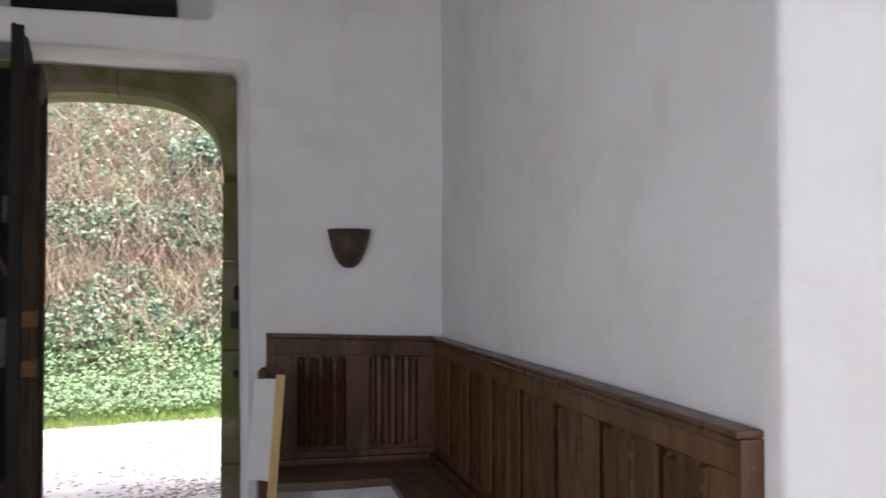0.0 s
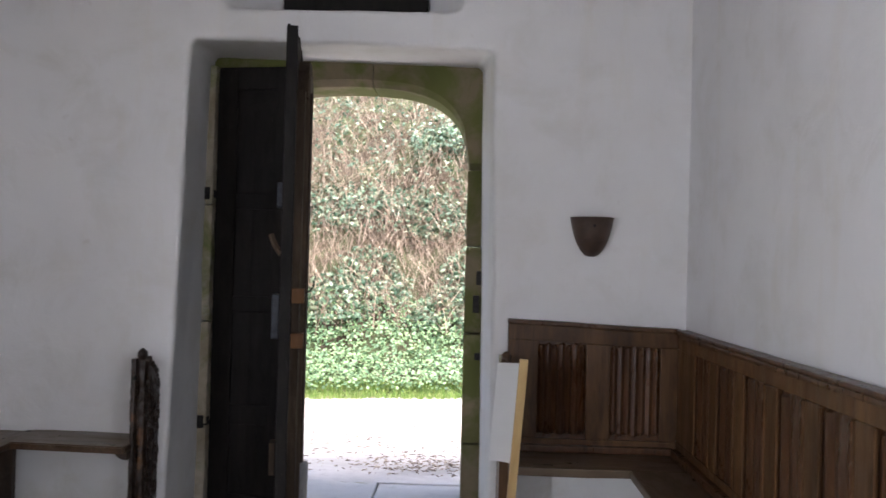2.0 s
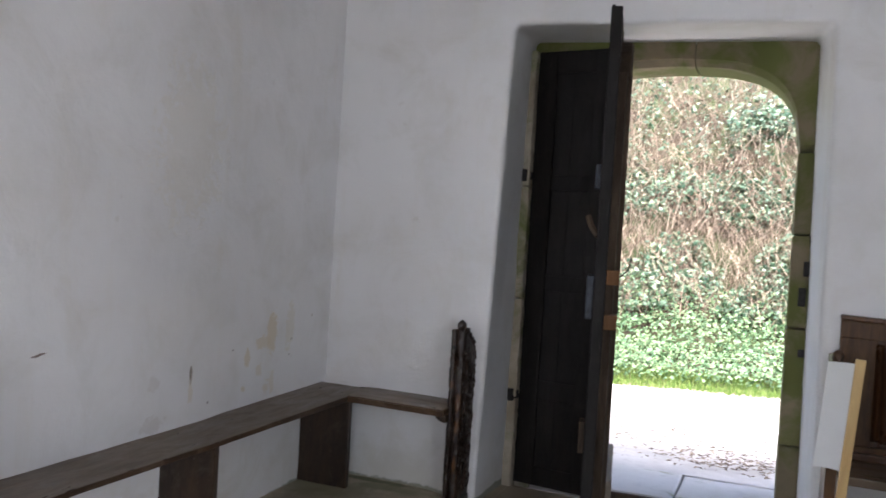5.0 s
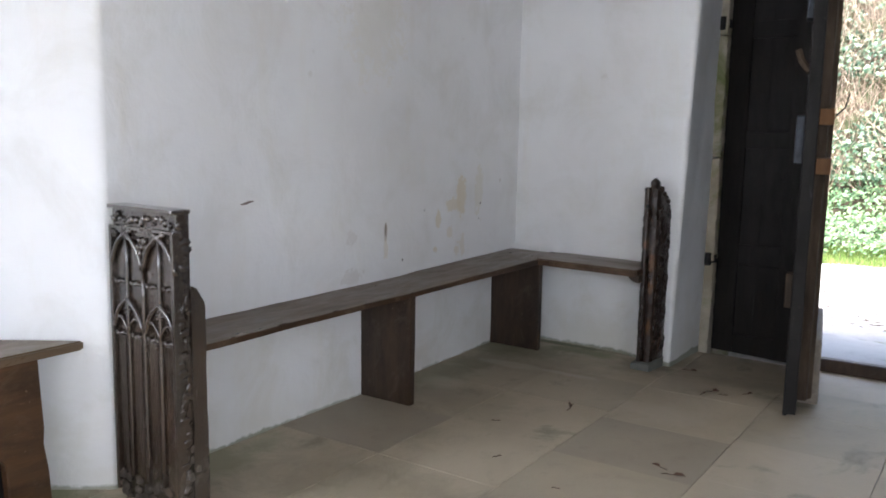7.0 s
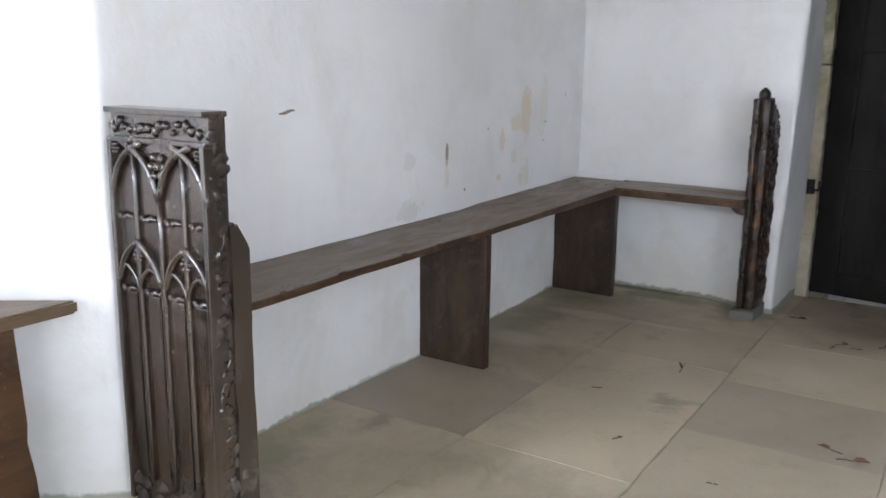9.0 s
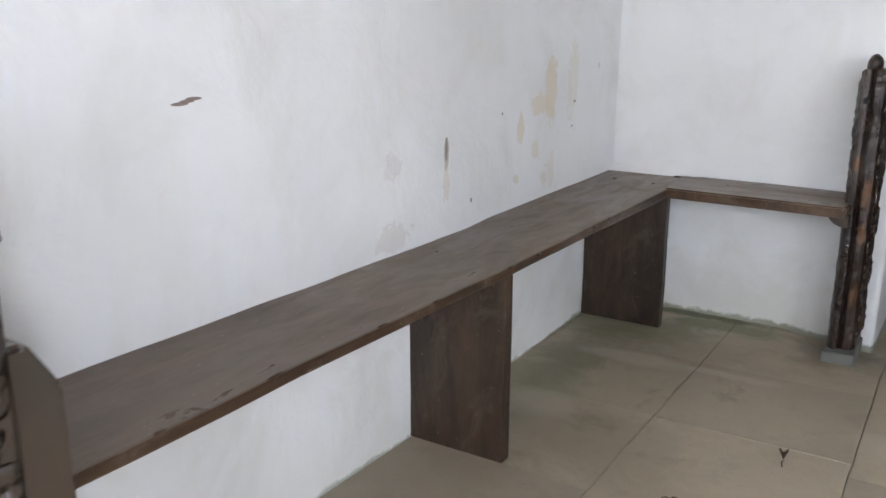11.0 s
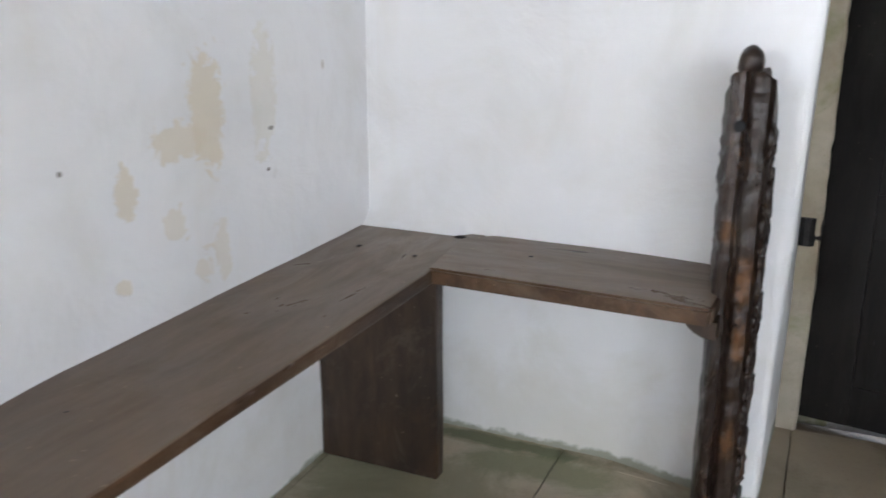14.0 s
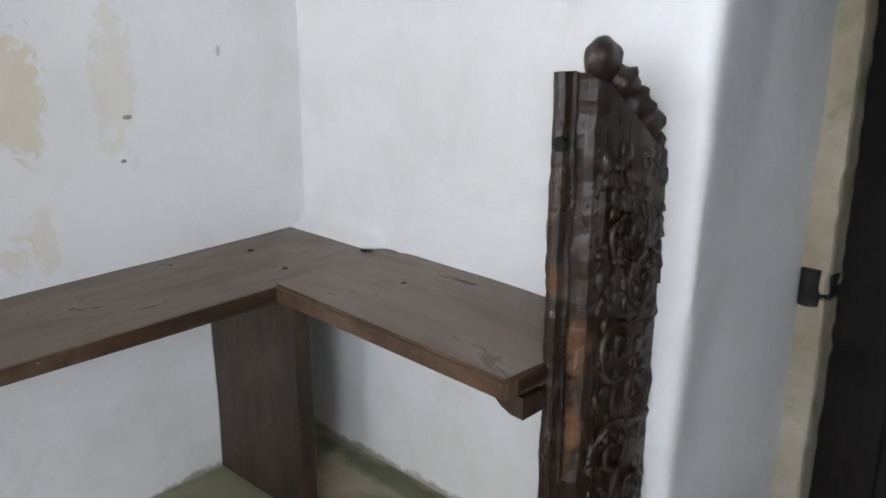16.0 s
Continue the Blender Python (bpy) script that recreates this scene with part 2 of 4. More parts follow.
POPPY = wood("worn_carved_oak", (0.011, 0.006, 0.004), (0.040, 0.021, 0.012), 0.30, 2, 0.5, 0.6, 0.85, fresh=(0.14, 0.062, 0.026), dust=(0.11, 0.095, 0.08),
             marks=((-0.026, 0.585, 0.012, 0.026), (0.008, 0.50, 0.014, 0.05), (0.008, 0.385, 0.012, 0.045), (0.006, 0.20, 0.012, 0.04)))
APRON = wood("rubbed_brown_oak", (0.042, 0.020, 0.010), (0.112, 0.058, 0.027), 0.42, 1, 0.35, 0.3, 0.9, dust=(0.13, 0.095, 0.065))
_cb = CARVED.node_tree.nodes["Principled BSDF"]
_cb.inputs["Coat Weight"].default_value = 0.8
_cb.inputs["Coat Roughness"].default_value = 0.2
FOOTWOOD = wood("decayed_grey_oak", (0.035, 0.028, 0.022), (0.12, 0.10, 0.08), 0.7, 2, 0.2, 0.6, 0.7, dust=(0.20, 0.18, 0.15))
PANEL_DARK = wood("linenfold_oak", (0.034, 0.014, 0.006), (0.130, 0.056, 0.022), 0.32, 2, 0.45, 0.3, 0.6, dust=(0.11, 0.062, 0.032))
OAK_EDGE = wood("worn_oak_edge", (0.036, 0.019, 0.010), (0.102, 0.054, 0.027), 0.45, 1, 0.35, 0.3, 0.7, dust=(0.17, 0.125, 0.085))
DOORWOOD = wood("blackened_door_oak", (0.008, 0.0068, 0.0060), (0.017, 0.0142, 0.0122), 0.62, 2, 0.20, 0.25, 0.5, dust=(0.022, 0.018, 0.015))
DOOREDGE = wood("weathered_door_oak", (0.034, 0.022, 0.014), (0.10, 0.070, 0.046), 0.75, 2, 0.2, 0.5, 0.7)
# Pale tone carries the daylight that strikes the door foot
PALEWOOD = wood("daylit_oak", (0.20, 0.165, 0.125), (0.36, 0.31, 0.25), 0.75, 0, 0.2, 0.4, 0.4)
FRESHWOOD = wood("split_oak", (0.10, 0.047, 0.018), (0.18, 0.088, 0.036), 0.7, 2, 0.2, 0.3, 0.4)
PINE = wood("pine", (0.42, 0.27, 0.11), (0.60, 0.42, 0.19), 0.5, 2, 0.3, 0.1, 0.0)
IRON = plain("iron", (0.025, 0.023, 0.022), 0.55, 0.6, 0.5, 60, 0.4)
LOCKIRON = plain("blued_iron", (0.026, 0.030, 0.038), 0.5, 0.5, 0.4, 40, 0.3)
# Near-black colour for the shade inside the peg hole
HOLE_SHADE = plain("hole_shade", (0.004, 0.0035, 0.003), 0.95, 0.0, 0.2, 40, 0.1)
SCONCE = plain("brown_glazed_clay", (0.060, 0.034, 0.022), 0.5, 0.0, 0.35, 14, 0.25)
CARD = plain("white_card", (0.80, 0.80, 0.79), 0.5, 0.0, 0.02, 8, 0.02)
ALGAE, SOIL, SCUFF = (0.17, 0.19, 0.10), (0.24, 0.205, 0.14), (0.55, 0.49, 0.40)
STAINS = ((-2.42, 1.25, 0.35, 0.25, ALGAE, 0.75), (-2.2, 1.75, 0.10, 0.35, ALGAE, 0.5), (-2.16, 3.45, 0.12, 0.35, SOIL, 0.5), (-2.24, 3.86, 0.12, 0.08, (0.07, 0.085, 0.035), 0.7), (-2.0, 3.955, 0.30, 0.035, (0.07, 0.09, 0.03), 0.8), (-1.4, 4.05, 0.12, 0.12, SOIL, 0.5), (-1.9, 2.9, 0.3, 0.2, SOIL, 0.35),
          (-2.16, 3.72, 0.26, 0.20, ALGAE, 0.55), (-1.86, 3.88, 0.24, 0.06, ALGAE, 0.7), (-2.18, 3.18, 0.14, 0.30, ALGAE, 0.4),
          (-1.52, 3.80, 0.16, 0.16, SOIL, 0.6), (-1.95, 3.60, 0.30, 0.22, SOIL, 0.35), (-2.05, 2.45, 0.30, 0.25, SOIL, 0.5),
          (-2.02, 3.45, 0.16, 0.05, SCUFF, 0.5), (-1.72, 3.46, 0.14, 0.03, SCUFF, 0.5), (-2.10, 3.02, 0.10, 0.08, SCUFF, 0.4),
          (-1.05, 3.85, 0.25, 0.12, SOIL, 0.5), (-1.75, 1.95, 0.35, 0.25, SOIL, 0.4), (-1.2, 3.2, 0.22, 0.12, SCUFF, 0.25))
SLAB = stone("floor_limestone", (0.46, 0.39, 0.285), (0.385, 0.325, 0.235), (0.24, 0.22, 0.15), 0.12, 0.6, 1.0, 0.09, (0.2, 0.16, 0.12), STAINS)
SLABDARK = stone("worn_grey_limestone", (0.37, 0.315, 0.235), (0.32, 0.27, 0.20), None, 0.2, 0.55, 1.0, 0.05, (0.14, 0.11, 0.09))
BED = stone("joint_bed", (0.30, 0.25, 0.185), (0.20, 0.165, 0.12), None, 0, 0.95, 2.0)
JAMB = stone("algae_sandstone", (0.26, 0.21, 0.13), (0.19, 0.15, 0.09), (0.105, 0.125, 0.022), 0.78, 0.9, 1.0, 0.12)
PALEJAMB = stone("limewashed_stone", (0.50, 0.45, 0.36), (0.33, 0.28, 0.20), (0.15, 0.19, 0.05), 0.6, 0.9, 2.0)
PLINTH = stone("grey_plinth_stone", (0.17, 0.17, 0.15), (0.12, 0.12, 0.105), (0.10, 0.13, 0.09), 0.4, 0.9, 2.0, 0.0)
GRAVEL = stone("pale_gravel", (0.52, 0.49, 0.47), (0.36, 0.335, 0.315), None, 0, 0.95, 1.2, 0.0, (0.2, 0.15, 0.12))
STEP = stone("doorstep_stone", (0.50, 0.48, 0.46), (0.42, 0.40, 0.37), (0.2, 0.2, 0.12), 0.25, 0.9, 1.0, 0.08)
EARTH = stone("bank_earth", (0.06, 0.045, 0.03), (0.09, 0.07, 0.045), (0.055, 0.085, 0.03), 0.7, 0.95, 2.0, 0.0)
IVY = leafy("ivy_leaves", [(0.0, (0.03, 0.07, 0.035)), (1.0, (0.29, 0.32, 0.20)), (0.45, (0.07, 0.14, 0.08)), (0.8, (0.15, 0.22, 0.14))], 0.33)
NETTLE = leafy("ground_ivy_leaves", [(0.0, (0.09, 0.18, 0.095)), (1.0, (0.22, 0.32, 0.15)), (0.5, (0.14, 0.245, 0.115))], 0.5)
GRASS = leafy("grass_blades", [(0.0, (0.09, 0.18, 0.03)), (1.0, (0.28, 0.33, 0.11)), (0.6, (0.16, 0.26, 0.05))], 0.6)
STRAW = leafy("dry_stems", [(0.0, (0.10, 0.065, 0.045)), (1.0, (0.40, 0.34, 0.26)), (0.4, (0.19, 0.14, 0.10)), (0.75, (0.29, 0.225, 0.17))], 0.8)
DEADLEAF = leafy("dead_leaves", [(0.0, (0.035, 0.020, 0.012)), (1.0, (0.12, 0.065, 0.038))], 0.7)
GLASS, _gn, _gb = material("window_glass", 0.05)
_gb.inputs["Transmission Weight"].default_value = 1.0


# ---- builders ----
def obj(name, bm, mat, parent=None, label="", category="", group="", kind="", smooth=False):
    me = bpy.data.meshes.new(name)
    bm.normal_update()
    bm.to_mesh(me)
    bm.free()
    me.materials.append(mat)
    if smooth:
        for p in me.polygons:
            p.use_smooth = True
    ob = new(name, me)
    if parent is not None:
        ob.parent = parent
    return tagged(ob, label, category, group, kind)


def part(name, bm, mat, parent, label="", smooth=False):
    return obj(name, bm, mat, parent, label, smooth=smooth)


def thing(name, m, label, category, group=""):
    ob = new(name)
    ob.empty_display_size = 0.05
    ob.matrix_world = m
    return tagged(ob, label, category, group)


def box(bm, x0, x1, y0, y1, z0, z1, bevel=0.0, segs=2):
    vs = [bm.verts.new((x, y, z)) for x in (x0, x1) for y in (y0, y1) for z in (z0, z1)]
    fs = [bm.faces.new([vs[i] for i in f]) for f in ((0, 1, 3, 2), (4, 6, 7, 5), (0, 4, 5, 1), (2, 3, 7, 6), (0, 2, 6, 4), (1, 5, 7, 3))]
    if bevel:
        es = list({e for f in fs for e in f.edges})
        bmesh.ops.bevel(bm, geom=es, offset=bevel, segments=segs, affect='EDGES', profile=0.6)
    return bm


def prism(bm, plan, z0, z1, axis="z"):
    """A plan polygon pulled straight up; axis 'y' pulls an x-z outline along y instead."""
    def at(p, h):
        return (p[0], p[1], h) if axis == "z" else (p[0], h, p[1])
    lo = [bm.verts.new(at(p, z0)) for p in plan]
    hi = [bm.verts.new(at(p, z1)) for p in plan]
    n = len(plan)
    bm.faces.new(lo)
    bm.faces.new(hi)
    for i in range(n):
        bm.faces.new((lo[i], lo[(i + 1) % n], hi[(i + 1) % n], hi[i]))
    bmesh.ops.recalc_face_normals(bm, faces=bm.faces[:])
    return bm


def rough_up(bm, amount, size, seed=0.0):
    for v in bm.verts:
        p = v.co / size + Vector((seed, seed * 1.7, seed * 0.3))
        v.co += Vector(noise.noise_vector(p)) * amount
    return bm


def plank(bm, x0, x1, y0, y1, z0, z1, step=0.12, wobble=0.002, bevel=0.006, seed=0.0):
    """A board with eased edges, cut along its length and made slightly uneven."""
    box(bm, x0, x1, y0, y1, z0, z1, bevel, 2)
    for ax, a, b in ((0, x0, x1), (1, y0, y1), (2, z0, z1)):
        if b - a > 2.2 * step:
            k = int((b - a) / step)
            for i in range(1, k):
                co, no = [0, 0, 0], [0, 0, 0]
                co[ax], no[ax] = a + (b - a) * i / k, 1
                bmesh.ops.bisect_plane(bm, geom=bm.verts[:] + bm.edges[:] + bm.faces[:], plane_co=co, plane_no=no)
    if wobble:
        rough_up(bm, wobble, 0.15, seed)
    return bm


def tube(bm, pts, r, sides=6, taper=None, flat=1.0):
    """A round rod along points (Vectors)."""
    pts = [Vector(p) for p in pts]
    rings = []
    for i, p in enumerate(pts):
        d = (pts[min(i + 1, len(pts) - 1)] - pts[max(i - 1, 0)]).normalized()
        u = d.cross(Vector((0, 1, 0.01)))
        if u.length < 1e-3:
            u = d.cross(Vector((1, 0, 0)))
        u.normalize()
        w = d.cross(u)
        rr = r if taper is None else r * (1 + (taper - 1) * i / (len(pts) - 1))
        rings.append([bm.verts.new(p + (u * math.cos(a) + w * math.sin(a) * flat) * rr) for a in [2 * math.pi * k / sides for k in range(sides)]])
    for a, b in zip(rings, rings[1:]):
        for k in range(sides):
            bm.faces.new((a[k], a[(k + 1) % sides], b[(k + 1) % sides], b[k]))
    bm.faces.new(rings[0][::-1])
    bm.faces.new(rings[-1])
    return bm


def blob(bm, at, size, seed, amount=0.25, sub=2):
    made = bmesh.ops.create_icosphere(bm, subdivisions=sub, radius=1.0)["verts"]
    for v in made:
        k = 1 + amount * noise.noise(v.co * 1.6 + Vector((seed, seed * 2.1, 0)))
        v.co = Vector((v.co.x * size[0], v.co.y * size[1], v.co.z * size[2])) * k + Vector(at)
    return bm


def uneven(ob, voxel=0.03, strength=0.012, size=0.35):
    """Turns blocky masonry into one plastered body with soft corners and a wavy face."""
    r = ob.modifiers.new("plastered", "REMESH")
    r.mode, r.voxel_size = "VOXEL", voxel
    s = ob.modifiers.new("soft", "SMOOTH")
    s.iterations, s.factor = 1, 0.35
    t = bpy.data.textures.new("waves", "CLOUDS")
    t.noise_scale, t.noise_depth = size, 3
    d = ob.modifiers.new("wavy", "DISPLACE")
    d.texture, d.strength, d.mid_level, d.texture_coords = t, strength, 0.5, "GLOBAL"
    ob.data.polygons.foreach_set("use_smooth", [True] * len(ob.data.polygons))
    r.use_smooth_shade = True


# ---- the setting ----
H = 3.5
WL, WR, YD, YR = -2.29, 0.968, 3.93, 4.42
bm = bmesh.new()
slabs = [(-3.25, 4.03, -1.74, 3.977, ((-1.420, -1.402), (-1.352, -1.385))), (1.95, YD, 0.9, YD, ((0.092, 0.055), (0.067, 0.018)))]
for out, far, mid_x, mid_y, ((f0, b0), (f1, b1)) in slabs:
    sec = []
    for z, f, b in ((-0.08, f0, b0), (2.33, f1, b1), (H + 0.2, f1, b1)):
        sec.append([bm.verts.new(c) for c in ((out, far, z), (mid_x, mid_y, z), (f, YD, z), (b, YR, z), (b, 4.85, z), (out, 4.85, z))])
    for lo, hi in zip(sec, sec[1:]):
        for i in range(6):
            bm.faces.new((lo[i], lo[(i + 1) % 6], hi[(i + 1) % 6], hi[i]))
    bm.faces.new(sec[0])
    bm.faces.new(sec[-1])
bmesh.ops.recalc_face_normals(bm, faces=bm.faces[:])
box(bm, -2.34, -2.075, 3.948, 4.06, 0.40, 0.482)
head = set(bm.verts)
box(bm, -1.4, 0.1, YD, 4.85, 2.325, 2.475)
for v in bm.verts:
    if v not in head and v.co.z < 2.4:
        v.co.z += 0.006 - 0.022 * (v.co.x + 1.4) + 0.05 * (v.co.y - YD)
box(bm, -1.4, 0.1, YD, 4.85, 3.25, H + 0.2)
prism(bm, [(-1.4, YD), (-1.207, YD), (-0.985, 4.22), (-0.985, 4.85), (-1.4, 4.85)], 2.4, 3.4)
prism(bm, [(0.1, YD), (-0.075, YD), (-0.262, 4.22), (-0.262, 4.85), (0.1, 4.85)], 2.4, 3.4)
box(bm, -1.0, -0.25, 4.30, 4.85, 2.4, 3.4)
wall_north = obj("wall_north", bm, WHITE, label="white limewashed door wall with deep reveal", kind="structure")
uneven(wall_north, 0.018, 0.012)

bm = bmesh.new()
prism(bm, [(WL - 0.028, 4.06), (WL - 0.020, 3.5), (WL + 0.007, 2.7), (WL + 0.005, 1.505), (-2.95, 0.99), (-3.25, 0.975), (-3.25, 4.06)], -0.05, H + 0.2)
prism(bm, [(-2.285, -2.05), (-2.95, -1.6), (-3.25, -1.6), (-3.25, -2.5), (-2.285, -2.5)], -0.05, H + 0.2)
box(bm, -3.25, -2.95, 0.1, 1.05, -0.05, H + 0.2)
box(bm, -3.25, -2.95, -1.7, 0.2, -0.05, 0.78)
box(bm, -3.25, -2.95, -1.7, 0.2, 1.95, H + 0.2)
box(bm, -3.1, -2.29, -2.1, 1.5, 2.75, H + 0.2)
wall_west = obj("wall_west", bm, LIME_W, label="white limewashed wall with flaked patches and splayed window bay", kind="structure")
uneven(wall_west, 0.018, 0.012)

bm = bmesh.new()
prism(bm, [(WR, 4.0), (WR, 1.352), (1.63, 0.867), (1.95, 0.867), (1.95, 4.0)], -0.05, H + 0.2)
prism(bm, [(WR, -2.05), (1.63, -1.6), (1.95, -1.6), (1.95, -2.5), (WR, -2.5)], -0.05, H + 0.2)
box(bm, 1.63, 1.95, 0.1, 0.95, -0.05, H + 0.2)
box(bm, 1.63, 1.95, -1.7, 0.2, -0.05, 0.78)
box(bm, 1.63, 1.95, -1.7, 0.2, 1.95, H + 0.2)
box(bm, WR, 1.8, -2.1, 1.4, 2.75, H + 0.2)
wall_east = obj("wall_east", bm, WHITE, label="white limewashed wall above oak panelling", kind="structure")
uneven(wall_east, 0.018, 0.012)

bm = bmesh.new()
for x0, x1, z0, z1 in ((-3.25, -0.35, -0.05, H + 0.2), (1.05, 1.95, -0.05, H + 0.2), (-0.35, 1.05, -0.05, 0.65), (-0.35, 1.05, 2.25, H + 0.2)):
    box(bm, x0, x1, -2.7, -2.4, z0, z1)
obj("wall_south", bm, WHITE, label="plain white limewashed wall with a tall window", kind="structure")
# Unseen ceiling, given dark wood to cut bounce onto the upper walls
bm = bmesh.new()
box(bm, -3.25, 1.95, -2.7, 4.85, H, H + 0.15)
obj("ceiling", bm, PANEL, label="unseen plain ceiling, made dark to dim the upper walls", kind="structure")


def window(name, x, y0, y1, z0, z1):
    w = tagged(new(name), "leaded clear window in a splayed bay", "window", "", "structure")
    for a, b, c, d in ((y0, y1, z0, z0 + 0.05), (y0, y1, z1 - 0.05, z1), (y0, y0 + 0.05, z0, z1), (y1 - 0.05, y1, z0, z1), ((y0 + y1) / 2 - 0.03, (y0 + y1) / 2 + 0.03, z0, z1)):
        part("window_frame", box(bmesh.new(), x - 0.04, x + 0.04, a, b, c, d, 0.006), PALEJAMB, w)
    for a, b in ((y0 + 0.05, (y0 + y1) / 2 - 0.03), ((y0 + y1) / 2 + 0.03, y1 - 0.05)):
        p = part("pane", box(bmesh.new(), x - 0.003, x + 0.003, a, b, z0 + 0.05, z1 - 0.05), GLASS, w)
        p.visible_shadow = False


def turned_window(name, x0, x1, y, z0, z1):
    w = tagged(new(name), "tall clear window in the end wall", "window", "", "structure")
    m = (x0 + x1) / 2
    for a, b, c, d in ((x0, x1, z0, z0 + 0.05), (x0, x1, z1 - 0.05, z1), (x0, x0 + 0.05, z0, z1), (x1 - 0.05, x1, z0, z1), (m - 0.03, m + 0.03, z0, z1)):
        part("window_frame", box(bmesh.new(), a, b, y - 0.04, y + 0.04, c, d, 0.006), PALEJAMB, w)
    for a, b in ((x0 + 0.05, m - 0.03), (m + 0.03, x1 - 0.05)):
        p = part("pane", box(bmesh.new(), a, b, y - 0.003, y + 0.003, z0 + 0.05, z1 - 0.05), GLASS, w)
        p.visible_shadow = False


turned_window("window_3", -0.36, 1.06, -2.55, 0.64, 2.26)
window("window_1", -3.15, -1.62, 0.12, 0.76, 1.97)
window("window_2", 1.84, -1.62, 0.12, 0.76, 1.97)


def step01(k):
    k = max(0.0, min(1.0, k))
    return k * k * (3 - 2 * k)


def floor_z(x, y):
    """The worn floor dips towards the door."""
    return -0.026 * step01((y - 3.65) / 0.4) * step01((x + 1.75) / 0.4)


# floor bed under the slabs, and the outer ground
bm = bmesh.new()
box(bm, -3.25, 1.95, -2.7, 3.62, -0.12, -0.012)
box(bm, -3.25, 1.95, 3.62, 4.42, -0.12, -0.042)
floor = obj("floor", bm, BED, label="worn pale limestone slab floor", kind="structure")

# ---- doorway: stone arch, sill, leaves ----
CX, RX, SPRING, APEX = -0.655, 0.608, 1.80, 2.225


def arch_z(x):
    """The height of the low arch over x."""
    k = min(1.0, abs(x - CX) / RX)
    return SPRING + (APEX - SPRING) * ((1 - k ** 3.3) ** (1 / 2.5) - 0.05 * k * (1 - k))


arch = tagged(new("door_surround"), "algae-green sandstone arch round the doorway", "door surround", "", "structure")
Y0, Y1 = 4.415, 4.72


def jamb_stone(x0, x1, z0, z1, mat, seed, y0=Y0):
    bm = bmesh.new()
    plank(bm, x0, x1, y0, Y1, z0, z1 - 0.006, 0.12, 0.004, 0.012, seed)
    part("stone", bm, mat, arch)


zs = [-0.06, 0.38, 0.95, 1.40, SPRING]
for i in range(4):
    jamb_stone(CX + RX, 0.11, zs[i], zs[i + 1], JAMB, i * 3.1)
    jamb_stone(-1.40, CX - RX - 0.02, zs[i], zs[i + 1], PALEJAMB, i * 5.3 + 9, 4.452)


for a, b, s in ((-0.06, 0.45, 1), (0.45, 0.98, 2), (0.98, 1.58, 3), (1.58, 2.30, 4)):
    part("stone", rough_up(plank(bmesh.new(), -1.412, -1.354, 4.338, 4.43, a, b - 0.004, 0.024, 0.004, 0.010, s * 2.2), 0.005, 0.028, s), PALEJAMB, arch)


def spandrel(x0, x1, mat):
    """A head stone: the arch's curve below, level above."""
    bm = bmesh.new()
    n = 22
    under = [(x0 + (x1 - x0) * i / n) for i in range(n + 1)]
    pts = [(x, arch_z(x) if CX - RX <= x <= CX + RX else SPRING) for x in under]
    outline = pts + [(x1, 2.40), (x0, 2.40)]
    lo = [bm.verts.new((p[0], Y0, p[1] + (0.03 if i <= n else 0))) for i, p in enumerate(outline)]
    hi = [bm.verts.new((p[0], Y1, p[1])) for p in outline]
    ch = [bm.verts.new((p[0], Y0 + 0.05, p[1])) for i, p in enumerate(outline)]
    m = len(outline)
    for a, b in ((lo, ch), (ch, hi)):
        for i in range(m):
            bm.faces.new((a[i], a[(i + 1) % m], b[(i + 1) % m], b[i]))
    bm.faces.new(lo)
    bm.faces.new(hi[::-1])
    bmesh.ops.recalc_face_normals(bm, faces=bm.faces[:])
    bmesh.ops.triangulate(bm, faces=bm.faces[:])
    part("stone", bm, mat, arch)


spandrel(CX + 0.105, 0.11, JAMB)
spandrel(-1.40, CX + 0.098, JAMB)

sill = tagged(new("door_sill"), "worn pale stone doorstep at the sill", "doorstep", "", "structure")
for x0, x1, y0, y1, zt, s in ((-1.36, -0.925, 4.475, 4.95, 0.044, 3), (-0.92, -0.52, 4.368, 4.95, 0.044, 1), (-0.515, 0.04, 4.365, 4.93, 0.040, 2)):
    part("stone", plank(bmesh.new(), x0, x1, y0, y1, -0.1, zt, 0.12, 0.006, 0.014, s), STEP, sill)


# Brown strip whose dark colour includes the shade on the step's inward face
part("riser", plank(bmesh.new(), -0.915, 0.04, 4.350, 4.366, -0.04, 0.036, 0.1, 0.003, 0.004, 9), OAK_Z, sill, "brown timber strip along the sill, darkened for its shaded face")


